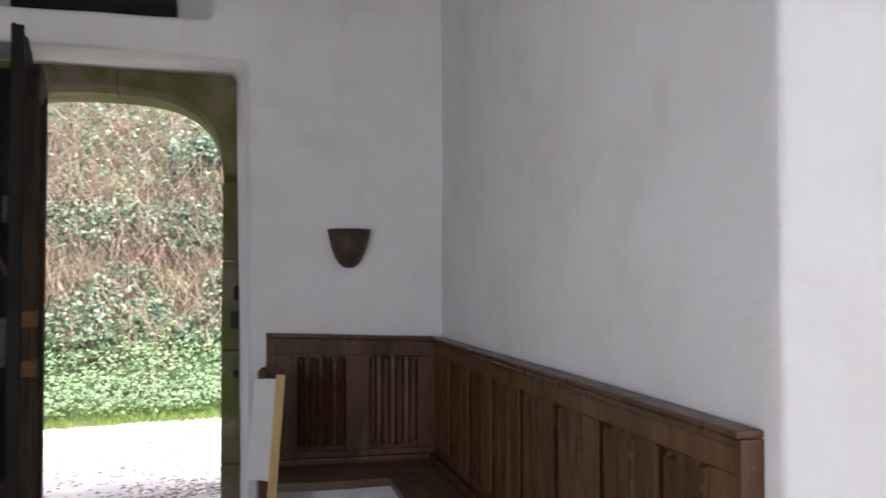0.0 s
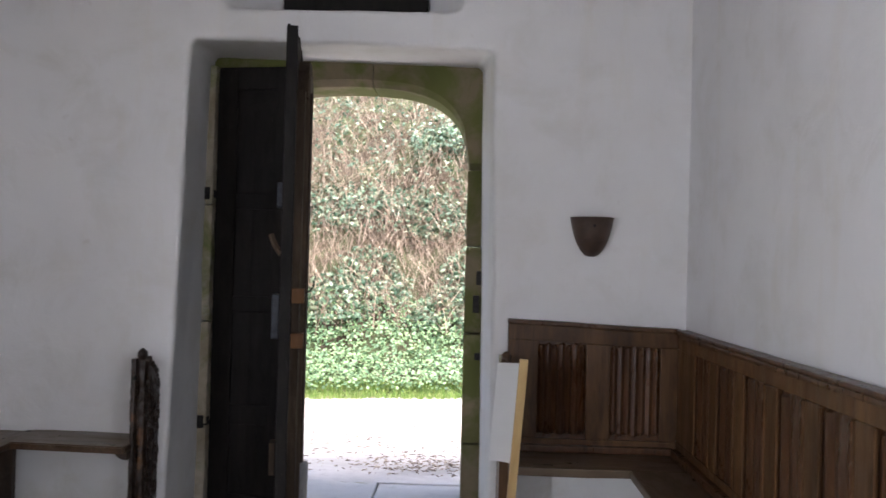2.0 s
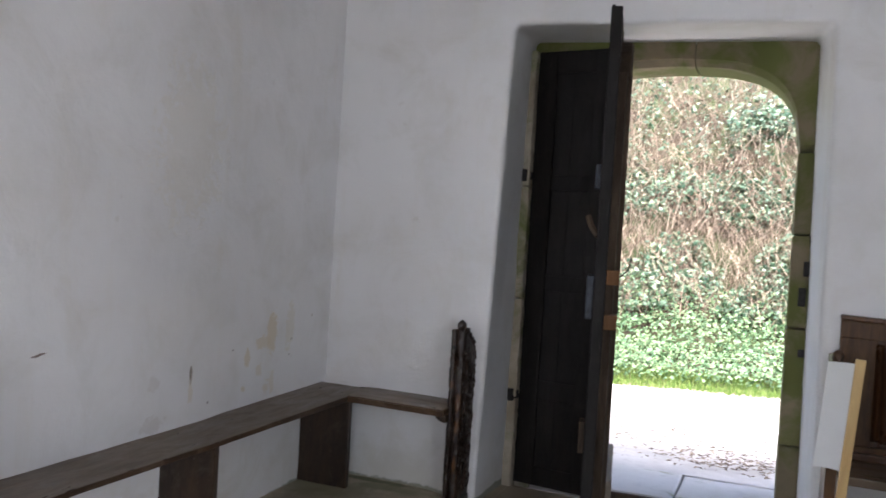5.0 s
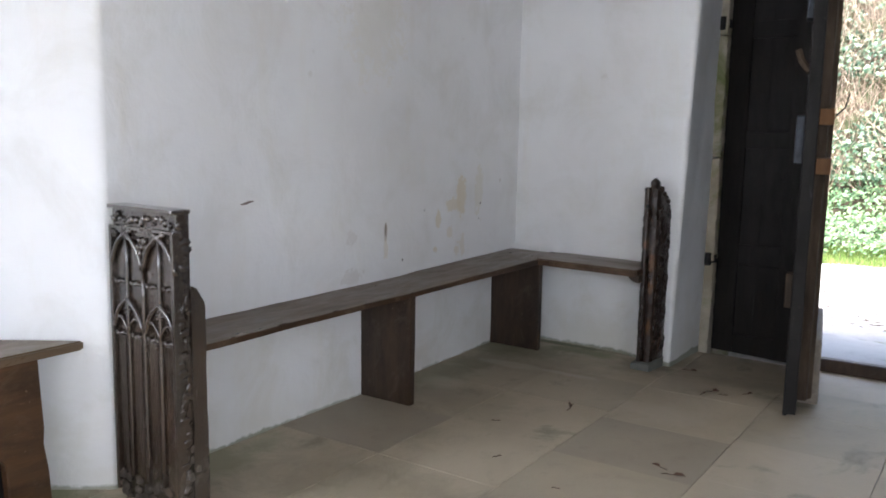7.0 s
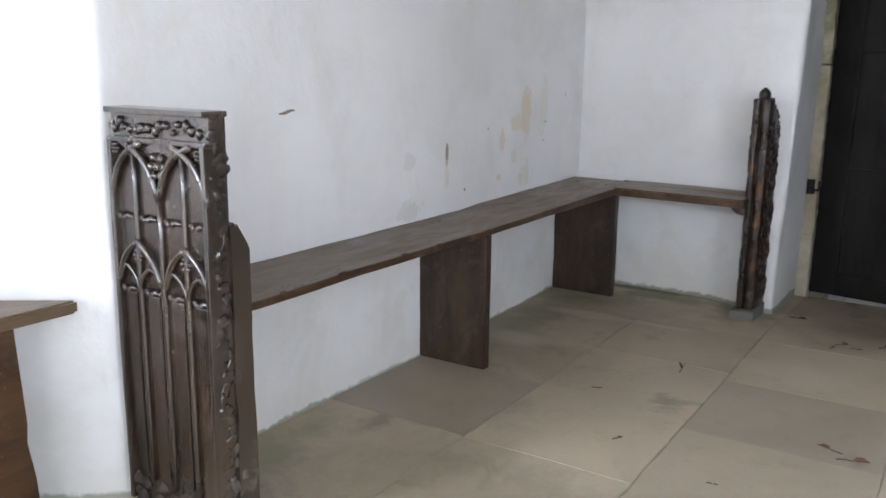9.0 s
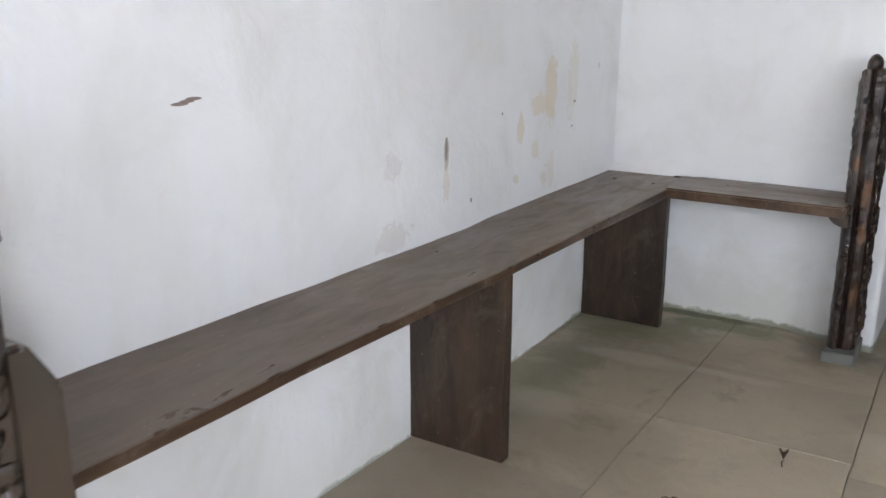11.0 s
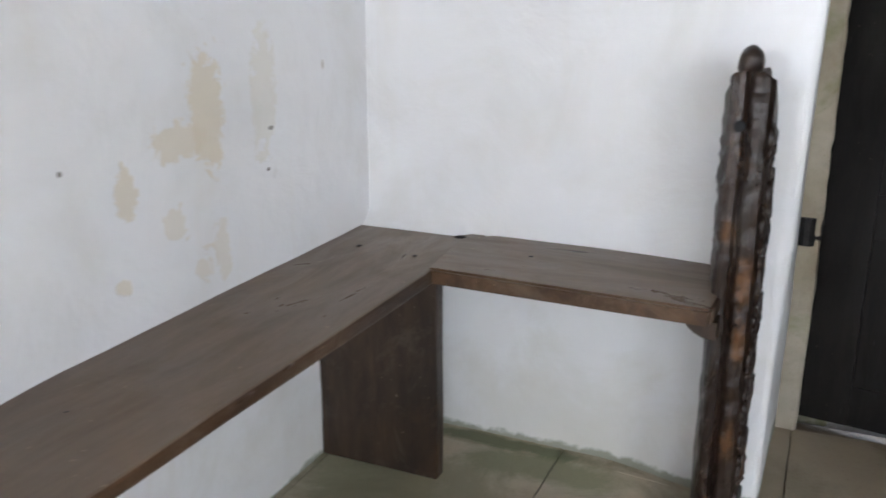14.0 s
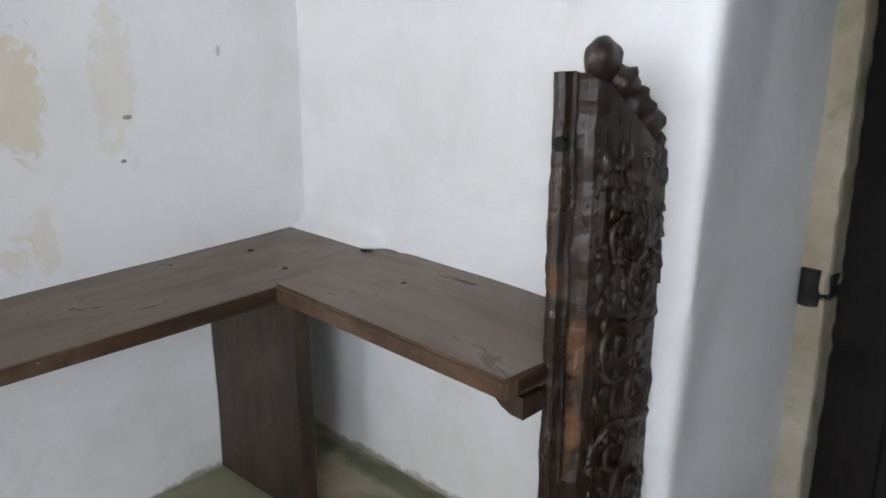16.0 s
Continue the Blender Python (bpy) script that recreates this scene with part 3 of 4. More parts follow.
def door_leaf(name, m, width, height, arched, label):
    leaf = tagged(new(name), label, "door", "", "structure")
    leaf.matrix_world = m
    k = max(2, round(width / 0.24))
    for i in range(k):
        a, b = width * i / k, width * (i + 1) / k
        top = height - (0.05 if arched and i == k - 1 else 0.0)
        part("board", plank(bmesh.new(), max(0.0, a - 0.004), b, 0.012 + 0.002 * (i % 2), 0.042 + 0.002 * (i % 2), 0.03 if i else 0.02, top, 0.3, 0.0015, 0.003, i + width), DOORWOOD, leaf)
    # inner stiles and rails
    for z0, z1 in ((0.0, 0.10), (0.46, 0.56), (1.04, 1.12), (1.57, 1.65), (height - 0.14, height - 0.03)):
        part("rail", plank(bmesh.new(), 0.0, width, 0.0, 0.0125, z0 + 0.02, z1 + 0.02, 0.2, 0.001, 0.003, z0), DOORWOOD, leaf)
    for a, b in ((0.0, 0.11), (width - 0.09, width)):
        part("stile", plank(bmesh.new(), a, b, -0.003, 0.0115, 0.02, height - 0.02, 0.3, 0.001, 0.003, a), DOORWOOD, leaf)
    return leaf


leaf_a = door_leaf("door_1", pose(-1.356, 4.398, -0.03, 0, 0, -9.5), 0.414, 2.33, False, "narrow dark oak door leaf standing closed")
LB = 0.945
ang = math.degrees(math.atan2(3.40 - 4.335, -0.783 + 0.942))
leaf_b = door_leaf("door_2", pose(-0.942, 4.335, 0.0, 0, 0, ang), LB, 2.27, True, "dark oak door leaf folded wide open into the porch")
# weathered edge, moulded outer frame that follows the arch, lock and latch
part("edge_strip", plank(bmesh.new(), LB, LB + 0.014, 0.0, 0.044, 0.03, 2.25, 0.2, 0.002, 0.003, 4), DOORWOOD, leaf_b)


def frame_z(u):
    """The head of the planted frame over u, from the fold to the free edge."""
    return min(2.19, arch_z(-0.935 + u) - 0.01)


def strip(u_of, z_of, n, w0, w1, half):
    bm = bmesh.new()
    rows = []
    for i in range(n + 1):
        u, z = u_of(i / n), z_of(i / n)
        u2, z2 = u_of(min(1, (i + 0.5) / n)), z_of(min(1, (i + 0.5) / n))
        u1, z1 = u_of(max(0, (i - 0.5) / n)), z_of(max(0, (i - 0.5) / n))
        d = Vector((u2 - u1, 0, z2 - z1)).normalized()
        s = Vector((-d.z, 0, d.x))
        c = Vector((u, 0, z))
        rows.append([bm.verts.new(c + s * a + Vector((0, w, 0))) for a, w in ((half, w0), (half, w1 * 0.92), (half * 0.6, w1), (0.1 * half, w1), (-half * 0.3, w1 * 0.85), (-half, w1 * 0.8), (-half, w0))])
    for a, b in zip(rows, rows[1:]):
        for j in range(7):
            bm.faces.new((a[j], a[(j + 1) % 7], b[(j + 1) % 7], b[j]))
    bm.faces.new(rows[0])
    bm.faces.new(rows[-1][::-1])
    bmesh.ops.recalc_face_normals(bm, faces=bm.faces[:])
    return bm


part("moulded_frame", strip(lambda k: 0.06 + k * (LB - 0.15), lambda k: frame_z(0.06 + k * (LB - 0.15)) - 0.04, 18, 0.042, 0.095, 0.04), DOOREDGE, leaf_b)
part("moulded_frame", strip(lambda k: LB - 0.075, lambda k: 0.08 + k * (frame_z(LB - 0.09) - 0.08), 10, 0.042, 0.095, 0.04), DOOREDGE, leaf_b)
part("moulded_frame", strip(lambda k: 0.05, lambda k: 2.16 - k * 2.08, 10, 0.042, 0.095, 0.04), DOOREDGE, leaf_b)
# Foot board painted light where daylight from outside reaches it
part("weather_board", plank(bmesh.new(), 0.04, LB - 0.20, 0.046, 0.118, 0.02, 0.29, 0.2, 0.003, 0.01, 6), PALEWOOD, leaf_b, "weather board at the door foot, daylight put into its pale colour")
for z0, z1 in ((1.135, 1.195), (0.955, 1.015)):
    part("repair_block", plank(bmesh.new(), LB - 0.06, LB + 0.016, 0.046, 0.097, z0, z1, 0.1, 0.001, 0.004, z0), FRESHWOOD, leaf_b, "fresh pale oak repair block")
part("lock_case", box(bmesh.new(), LB - 0.14, LB - 0.005, -0.032, 0.0, 0.99, 1.17, 0.006), LOCKIRON, leaf_b, "blued iron lock case")
part("latch", box(bmesh.new(), LB - 0.12, LB - 0.02, -0.024, 0.0, 1.52, 1.62, 0.005), LOCKIRON, leaf_b)
part("latch", box(bmesh.new(), LB - 0.10, LB - 0.02, -0.028, 0.0, 0.44, 0.57, 0.004), DOOREDGE, leaf_b)
part("catch", tube(bmesh.new(), [(LB - 0.02, 0.0, 1.33), (LB - 0.035, -0.03, 1.37), (LB - 0.04, -0.045, 1.41)], 0.013), DOOREDGE, leaf_b)
part("hasp_wire", tube(bmesh.new(), [(LB, 0.10, 1.17), (LB - 0.01, 0.13, 1.20), (LB - 0.02, 0.14, 1.25)], 0.003), IRON, leaf_b)

for z in (1.635, 0.465):
    h = thing("door_hinge", pose(-1.384, 4.365, z), "rusty iron strap hinge pin on the stone jamb", "hinge", "hinges of the narrow door leaf")
    part("pin", tube(bmesh.new(), [(0.0, -0.022, -0.032), (0, -0.022, 0.032)], 0.019, 10), IRON, h)
    part("strap", box(bmesh.new(), -0.012, 0.032, -0.016, 0.03, -0.022, 0.022, 0.005), IRON, h)
for x, z, hh in ((0.055, 1.38, 0.02), (0.035, 1.235, 0.036), (0.02, 1.10, 0.045), (0.035, 0.83, 0.018)):
    k = thing("lock_keep", pose(x - 0.008, 4.412, z), "dark iron lock keep let into the stone jamb", "lock keep", "keeps on the jamb")
    part("plate", box(bmesh.new(), -0.016, 0.018, -0.012, 0.02, -hh, hh, 0.005), IRON, k)

# window recess over the door
nw = thing("louvre_panel", pose(0, 0, 0), "dark boarded shutter in the recess above the door", "shutter")
for i in range(5):
    part("board", plank(bmesh.new(), -0.975 + i * 0.142, -0.975 + (i + 1) * 0.142 - 0.002, 4.215, 4.25, 2.47, 3.27, 0.3, 0.001, 0.003, i), DOORWOOD, nw)
part("rail", plank(bmesh.new(), -0.98, -0.265, 4.19, 4.215, 2.54, 2.60, 0.2, 0.001, 0.003, 3), DOORWOOD, nw)

# ---- west corner bench ----
def worn_front(ob, way):
    """The rubbed front of a board shows a warmer wood."""
    ob.data.materials.append(OAK_EDGE)
    for f in ob.data.polygons:
        if f.normal.dot(way) > 0.6:
            f.material_index = 1
    return ob


cb = thing("corner_bench", pose(0, 0, 0), "dark oak corner bench on upright boards along white walls", "bench")
bm = plank(bmesh.new(), -2.325, -2.026, 1.555, 3.99, 0.441, 0.471, 0.15, 0.004, 0.005, 2)
for v in bm.verts:
    k = max(0.0, min(1.0, (3.75 - v.co.y) / 1.0))
    if v.co.z > 0.455:
        v.co.z -= 0.009 * k * k * (3 - 2 * k)
long_seat = worn_front(part("seat", bm, OAK, cb), Vector((1, 0, 0)))
bm = bmesh.new()
prism(bm, [(0.012, 0.0), (0.538, 0.0), (0.538, 0.31), (0.03, 0.285), (-0.028, 0.235)], 0.442, 0.474)
bmesh.ops.bevel(bm, geom=bm.edges[:], offset=0.005, segments=2, affect='EDGES')
rough_up(bm, 0.003, 0.12, 3)
p = worn_front(part("seat", bm, OAK_X, cb, "short board butting the long one"), Vector((0, -1, 0)))
p.matrix_local = pose(-2.05, 3.708, 0, 0, 0, -3.2)
part("seat_end", plank(bmesh.new(), -1.560, -1.510, 3.698, 3.772, 0.447, 0.471, 0.02, 0.004, 0.006, 8), OAK_EDGE, cb, "worn carved end of the seat board")
bm = bmesh.new()
prism(bm, [(-1.560, 0.443), (-1.505, 0.443), (-1.505, 0.412), (-1.526, 0.414), (-1.542, 0.421), (-1.554, 0.432)], 3.705, 3.75, "y")
part("bracket", bm, OAK_Z, cb, "small curved bracket under the seat")
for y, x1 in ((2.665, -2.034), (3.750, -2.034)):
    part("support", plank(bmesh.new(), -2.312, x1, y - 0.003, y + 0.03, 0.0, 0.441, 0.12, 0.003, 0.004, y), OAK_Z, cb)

for x, y, z, r in ((-2.235, 3.80, 0.4725, 0.006), (-2.095, 3.775, 0.473, 0.005), (-2.20, 3.0, 0.4625, 0.004), (-2.22, 2.68, 0.4625, 0.004), (-1.88, 3.86, 0.474, 0.005)):
    bm = bmesh.new()
    blob(bm, (x, y, z), (r, r, 0.0015), x * 9, 0.2, 2)
    part("nail", bm, IRON, long_seat)
# No cut here: a flat dark blob draws the gap's shade
bm = bmesh.new()
blob(bm, (-2.066, 3.945, 0.473), (0.016, 0.009, 0.004), 3.0, 0.5, 2)
part("notch", bm, IRON, cb, "dark blob painting the shade in a notch where the boards meet")
bm = bmesh.new()
for i in range(9):
    y = 1.75 + i * 0.22 + 0.07 * math.sin(i * 3.3)
    blob(bm, (-2.027, y, 0.4615 + 0.003 * math.sin(i)), (0.003, 0.012 + 0.01 * abs(math.sin(i * 1.3)), 0.003), i * 1.1, 0.5, 1)
tagged(part("worn_nosing", bm, OAK_EDGE, long_seat, smooth=True), kind="stuff")

# window-bay bench
wb = thing("window_bench", pose(0, 0, 0), "dark oak bench board in the window bay", "bench")
bm = bmesh.new()
prism(bm, [(-2.30, 1.435), (-2.30, 0.2), (-2.72, 0.2), (-2.72, 1.135)], 0.444, 0.472)
bmesh.ops.bevel(bm, geom=bm.edges[:], offset=0.005, segments=2, affect='EDGES')
part("board", bm, OAK, wb)
bm = bmesh.new()
arch_cut = [(1.205 - 0.012 * k, 0.24 * k) for k in (0.0, 0.25, 0.5, 0.7)] + [(1.17, 0.20), (1.135, 0.228), (1.08, 0.243), (0.95, 0.248), (0.40, 0.248), (0.36, 0.0)]
prism(bm, [(1.325, 0.0), (1.318, 0.12), (1.306, 0.20), (1.31, 0.24), (1.300, 0.443), (0.22, 0.443), (0.22, 0.0)] + arch_cut[::-1], -2.346, -2.312, "y")
for v in bm.verts:
    v.co = Vector((v.co.y, v.co.x, v.co.z))
bmesh.ops.recalc_face_normals(bm, faces=bm.faces[:])
bmesh.ops.bevel(bm, geom=bm.edges[:], offset=0.003, segments=1, affect='EDGES')
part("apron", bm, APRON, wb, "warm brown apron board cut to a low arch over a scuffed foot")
# Black board put behind the arch as the shadow under the bench
part("inner_board", plank(bmesh.new(), -2.40, -2.36, 0.25, 1.29, 0.0, 0.43, 0.15, 0.003, 0.004, 7), DOORWOOD, wb, "black board standing in for the shaded void under the bench")

# ---- traceried bench end ----
te = thing("carved_bench_end", pose(-2.252, 1.488, 0, 0, 0, -1.5), "carved dark oak bench end with gothic tracery, worn at the foot", "bench end")
W, HT = 0.292, 0.865
bm = bmesh.new()
plank(bm, 0.0, W, 0.016, 0.058, 0.0, HT - 0.006, 0.06, 0.002, 0.005, 3)
te_panel = part("panel", bm, CARVED, te)
bm = bmesh.new()
prism(bm, [(0.05, 0.0), (0.112, 0.0), (0.108, 0.60), (0.076, 0.655), (0.05, 0.655)], W - 0.05, W + 0.003, "y")
for v in bm.verts:
    v.co = Vector((v.co.y, v.co.x, v.co.z))
bmesh.ops.recalc_face_normals(bm, faces=bm.faces[:])
bmesh.ops.bevel(bm, geom=bm.edges[:], offset=0.006, segments=2, affect='EDGES')
bmesh.ops.subdivide_edges(bm, edges=[e for e in bm.edges if e.calc_length() > 0.2], cuts=9, use_grid_fill=True)
rough_up(bm, 0.004, 0.06, 7)
part("rear_post", bm, CARVED, te)
part("top_rail", plank(bmesh.new(), 0.0, W, 0.0, 0.062, HT - 0.010, HT + 0.002, 0.05, 0.001, 0.004, 1), CARVED, te)
part("head_rail", plank(bmesh.new(), 0.0, W, 0.004, 0.03, HT - 0.066, HT - 0.056, 0.05, 0.001, 0.003, 2), CARVED, te)
part("side_stile", plank(bmesh.new(), 0.0, 0.012, 0.002, 0.03, 0.02, HT - 0.06, 0.08, 0.0015, 0.003, 3), CARVED, te)
part("side_stile", plank(bmesh.new(), W - 0.012, W, 0.002, 0.03, 0.02, HT - 0.06, 0.08, 0.0015, 0.003, 4), CARVED, te)


def arc(p0, p1, bow, n=9):
    a, b = Vector((p0[0], 0.009, p0[1])), Vector((p1[0], 0.009, p1[1]))
    d = b - a
    s = Vector((-d.z, 0, d.x))
    return [a + d * (i / n) + s * bow * math.sin(math.pi * i / n) for i in range(n + 1)]


def rib(points, r=0.0078, name="tracery_rib"):
    part(name, tube(bmesh.new(), points, r, 8), CARVED, te_panel, smooth=True)


q = W / 4
for k in (0, 1):
    o = k * W / 2
    rib(arc((o + 0.004, 0.69), (o + 0.105, 0.80), 0.16))
    rib(arc((o + W / 2, 0.69), (o + 0.04, 0.80), -0.16))
    # lower ogee lights
    rib(arc((o + q, 0.60), (o + 0.012, 0.515), -0.12))
    rib(arc((o + q, 0.60), (o + W / 2 - 0.006, 0.515), 0.12))
    rib(arc((o + 0.012, 0.515), (o + q * 0.5, 0.548), 0.15), 0.005)
    rib(arc((o + q * 0.5, 0.548), (o + q, 0.50), 0.12), 0.005)
    rib(arc((o + q, 0.50), (o + q * 1.5, 0.548), 0.12), 0.005)
    rib(arc((o + q * 1.5, 0.548), (o + W / 2 - 0.006, 0.515), 0.15), 0.005)
for u, z1 in ((q, 0.79), (2 * q, 0.69), (3 * q, 0.79)):
    rib([(u, 0.012, 0.075 + (z1 - 0.075) * i / 8) for i in range(9)], 0.007, "mullion")
for z in (0.648, 0.497):
    for i in range(4):
        bm = bmesh.new()
        c = (i + 0.5) * q
        tube(bm, [(c - 0.026, 0.014, z), (c - 0.012, 0.008, z + 0.003), (c, 0.010, z - 0.002), (c + 0.012, 0.008, z + 0.003), (c + 0.026, 0.014, z)], 0.006, 6)
        blob(bm, (c - 0.006, 0.006, z), (0.007, 0.006, 0.007), i + z, 0.3, 1)
        blob(bm, (c + 0.008, 0.006, z), (0.007, 0.006, 0.007), i + z * 3, 0.3, 1)
        part("cusp", bm, CARVED, te_panel, smooth=True)
for i in range(4):
    bm = bmesh.new()
    plank(bm, i * q + 0.016, (i + 1) * q - 0.016, 0.012, 0.022, 0.09, 0.49, 0.1, 0.001, 0.004, i)
    part("light_fillet", bm, CARVED, te_panel)
rnd = random.Random(5)
for cx_, cz, rr in ((W / 2, 0.755, 0.032), (0.022, 0.785, 0.014), (W - 0.022, 0.785, 0.014), (q, 0.572, 0.018), (3 * q, 0.572, 0.018)):
    bm = bmesh.new()
    for j in range(7):
        a = j * 2 * math.pi / 6
        rad = 0 if j == 6 else rr * 0.62
        blob(bm, (cx_ + rad * math.cos(a), 0.012, cz + rad * math.sin(a)), (rr * 0.34, 0.009, rr * 0.34), rnd.random() * 9, 0.3, 1)
    part("boss", bm, CARVED, te_panel, smooth=True)
bm = bmesh.new()
for i in range(15):
    blob(bm, (0.015 + i * 0.018 + rnd.uniform(-.003, .003), 0.014, HT - 0.034 + rnd.uniform(-.008, .008)), (0.011, 0.010, 0.007 + rnd.random() * 0.006), i * 1.3, 0.4, 1)
tagged(part("frieze_carving", bm, CARVED, te_panel, smooth=True), kind="stuff")
bm = bmesh.new()
for i in range(34):
    z = 0.08 + i * 0.0225
    blob(bm, (W - 0.001, 0.036 + 0.009 * math.sin(i * 1.1), z), (0.0024, 0.015 + 0.005 * math.sin(i * 2.3), 0.015), i * 0.7, 0.8, 2)
tagged(part("edge_carving", bm, CARVED, te_panel, smooth=True), kind="stuff")
bm = bmesh.new()
for i in range(26):
    blob(bm, (rnd.uniform(0.0, W), 0.018, rnd.uniform(0.0, 0.07)), (0.02, 0.014, 0.014), i * 1.9, 0.6, 1)
for i in range(16):
    blob(bm, (W - 0.012 + rnd.uniform(-0.02, 0.01), 0.02 + rnd.uniform(0, 0.05), rnd.uniform(0.02, 0.2)), (0.012, 0.012, 0.017), i * 2.9, 0.6, 1)
tagged(part("decayed_foot", bm, FOOTWOOD, te_panel, "grey crumbling foot", smooth=True), kind="stuff")

# ---- poppyhead bench end by the door ----
pe = thing("poppyhead_bench_end", pose(-1.481, 3.765, 0), "weathered carved oak bench end with broken poppyhead, beside the doorway", "bench end")
bm = bmesh.new()
profile = [(-0.058, 0.095), (-0.054, 0.065), (-0.046, 0.040), (-0.044, 0.020), (-0.043, 0.006), (-0.036, -0.004), (-0.028, -0.006), (-0.020, -0.003), (-0.016, 0.008), (-0.013, 0.012), (-0.009, 0.008),
           (-0.003, 0.004), (0.008, 0.004), (0.018, 0.010), (0.026, 0.028), (0.027, 0.10), (0.027, 0.185), (-0.058, 0.185)]
nz = 100
rows = []
for i in range(nz + 1):
    z = 0.03 + 0.82 * i / nz
    rows.append([bm.verts.new((p[0], p[1], min(z, 0.852 - 0.115 * max(0.0, p[1] - 0.03) / 0.155 - 0.9 * max(0.0, abs(p[0] + 0.012) - 0.020)))) for p in profile])
m_ = len(profile)
for a, b in zip(rows, rows[1:]):
    for j in range(m_):
        bm.faces.new((a[j], a[(j + 1) % m_], b[(j + 1) % m_], b[j]))
bm.faces.new(rows[-1])
bm.faces.new(rows[0][::-1])
bmesh.ops.recalc_face_normals(bm, faces=bm.faces[:])
for v in bm.verts:
    if v.co.x > -0.012 and v.co.y < 0.03:
        v.co.y += 0.0042 * noise.noise(Vector((v.co.x * 50, 1.0, v.co.z * 38)))
    if v.co.x < -0.043 and v.co.y < 0.10 and 0.44 < v.co.z < 0.74:
        v.co.x += 0.006 * noise.noise(Vector((v.co.y * 40, 5.0, v.co.z * 60)))
rough_up(bm, 0.0022, 0.045, 2)
rough_up(bm, 0.0016, 0.014, 5)
pe_body = part("body", bm, POPPY, pe)
part("plinth", plank(bmesh.new(), -0.056, 0.034, -0.036, 0.165, -0.02, 0.032, 0.05, 0.004, 0.006, 5), PLINTH, pe, "small grey stone plinth")
bm = bmesh.new()
blob(bm, (-0.018, 0.075, 0.860), (0.021, 0.030, 0.029), 1.0, 0.15, 3)
blob(bm, (-0.010, 0.105, 0.832), (0.024, 0.026, 0.022), 2.0, 0.35, 3)
blob(bm, (-0.006, 0.130, 0.803), (0.028, 0.026, 0.024), 3.0, 0.35, 3)
blob(bm, (-0.004, 0.155, 0.775), (0.028, 0.024, 0.026), 4.0, 0.35, 3)
blob(bm, (-0.002, 0.168, 0.742), (0.028, 0.018, 0.028), 5.0, 0.35, 3)
part("poppyhead", bm, POPPY, pe, "rounded stump of a carved poppyhead", smooth=True)
bm = bmesh.new()
for i in range(190):
    z = rnd.uniform(0.06, 0.76)
    y = rnd.uniform(0.025, 0.175)
    if z > 0.80 - 0.5 * (y - 0.02):
        continue
    blob(bm, (0.026, y, z), (0.006, rnd.uniform(0.008, 0.018), rnd.uniform(0.008, 0.02)), i * 0.77, 0.5, 1)
for i in range(9):
    zc, yc, s = 0.10 + i * 0.078, 0.10 + 0.025 * (-1) ** i, (-1) ** i
    pts = []
    for k in range(19):
        a = s * k / 18 * 2.6 * math.pi + i
        rr = 0.052 * (1 - 0.8 * k / 18)
        pts.append((0.028 + 0.004 * k / 18, min(0.178, max(0.03, yc + rr * math.cos(a))), zc + rr * math.sin(a)))
    if zc < 0.72:
        tube(bm, pts, 0.0052, 6, 0.8)
rough_up(bm, 0.0035, 0.018, 8)
tagged(part("foliage_carving", bm, POPPY, pe_body, smooth=True), kind="stuff")
bm = bmesh.new()
# A short black plug paints the hole's inner shade on the front
tube(bm, [(-0.022, -0.0078, 0.763), (-0.022, 0.004, 0.763)], 0.0092, 14)
part("peg_hole", bm, HOLE_SHADE, pe_body, "black disc painted as the shade in an empty peg hole")

# ---- panelling ----
def linenfold(w, h, folds, mat, parent, m, seed, plain_foot=False):
    """One carved panel: upright folds with shaped ends, in one sheet."""
    r2 = random.Random(seed)
    drops = [(0.010 if i % 2 else 0.020) + r2.uniform(0, 0.006) for i in range(folds)]
    depths = [(0.019 if i % 2 == 0 else 0.012) * (0.7 if plain_foot else 1.0) for i in range(folds)]
    nx, nz = folds * 8, 36
    bm = bmesh.new()
    g = []
    for j in range(nz + 1):
        # finer rows near the ends, where the folds are shaped
        k = j / nz
        z = h * (0.5 - 0.5 * math.cos(math.pi * k))
        row = []
        for i in range(nx + 1):
            x = w * i / nx
            f = min(folds - 1, int(i / 8))
            t = (x - w * f / folds) / (w / folds) * 2 - 1
            d = depths[f] * (0.25 + 0.75 * max(0.0, 1 - abs(t) ** 1.3))
            end = drops[f] + 0.009 * abs(t)
            near = min(z if not plain_foot else 9.0, h - z)
            d *= max(0.0, min(1.0, (near - end) / 0.005))
            row.append(bm.verts.new((x, -d, z)))
        g.append(row)
    for a, b in zip(g, g[1:]):
        for i in range(nx):
            bm.faces.new((a[i], a[i + 1], b[i + 1], b[i]))
    back = [bm.verts.new(c) for c in ((0, 0.01, 0), (w, 0.01, 0), (w, 0.01, h), (0, 0.01, h))]
    bm.faces.new(back)
    bm.faces.new([g[0][i] for i in range(nx + 1)] + [back[1], back[0]])
    bm.faces.new([g[-1][i] for i in range(nx, -1, -1)] + [back[3], back[2]])
    bm.faces.new([g[j][0] for j in range(nz, -1, -1)] + [back[0], back[3]])
    bm.faces.new([g[j][nx] for j in range(nz + 1)] + [back[2], back[1]])
    bmesh.ops.recalc_face_normals(bm, faces=bm.faces[:])
    p = part("carved_panel", bm, mat, parent)
    p.matrix_local = m
    return p


pn = thing("wall_panelling", pose(0, 0, 0), "dark oak linenfold panelling on the door wall", "panelling", "oak panelling")
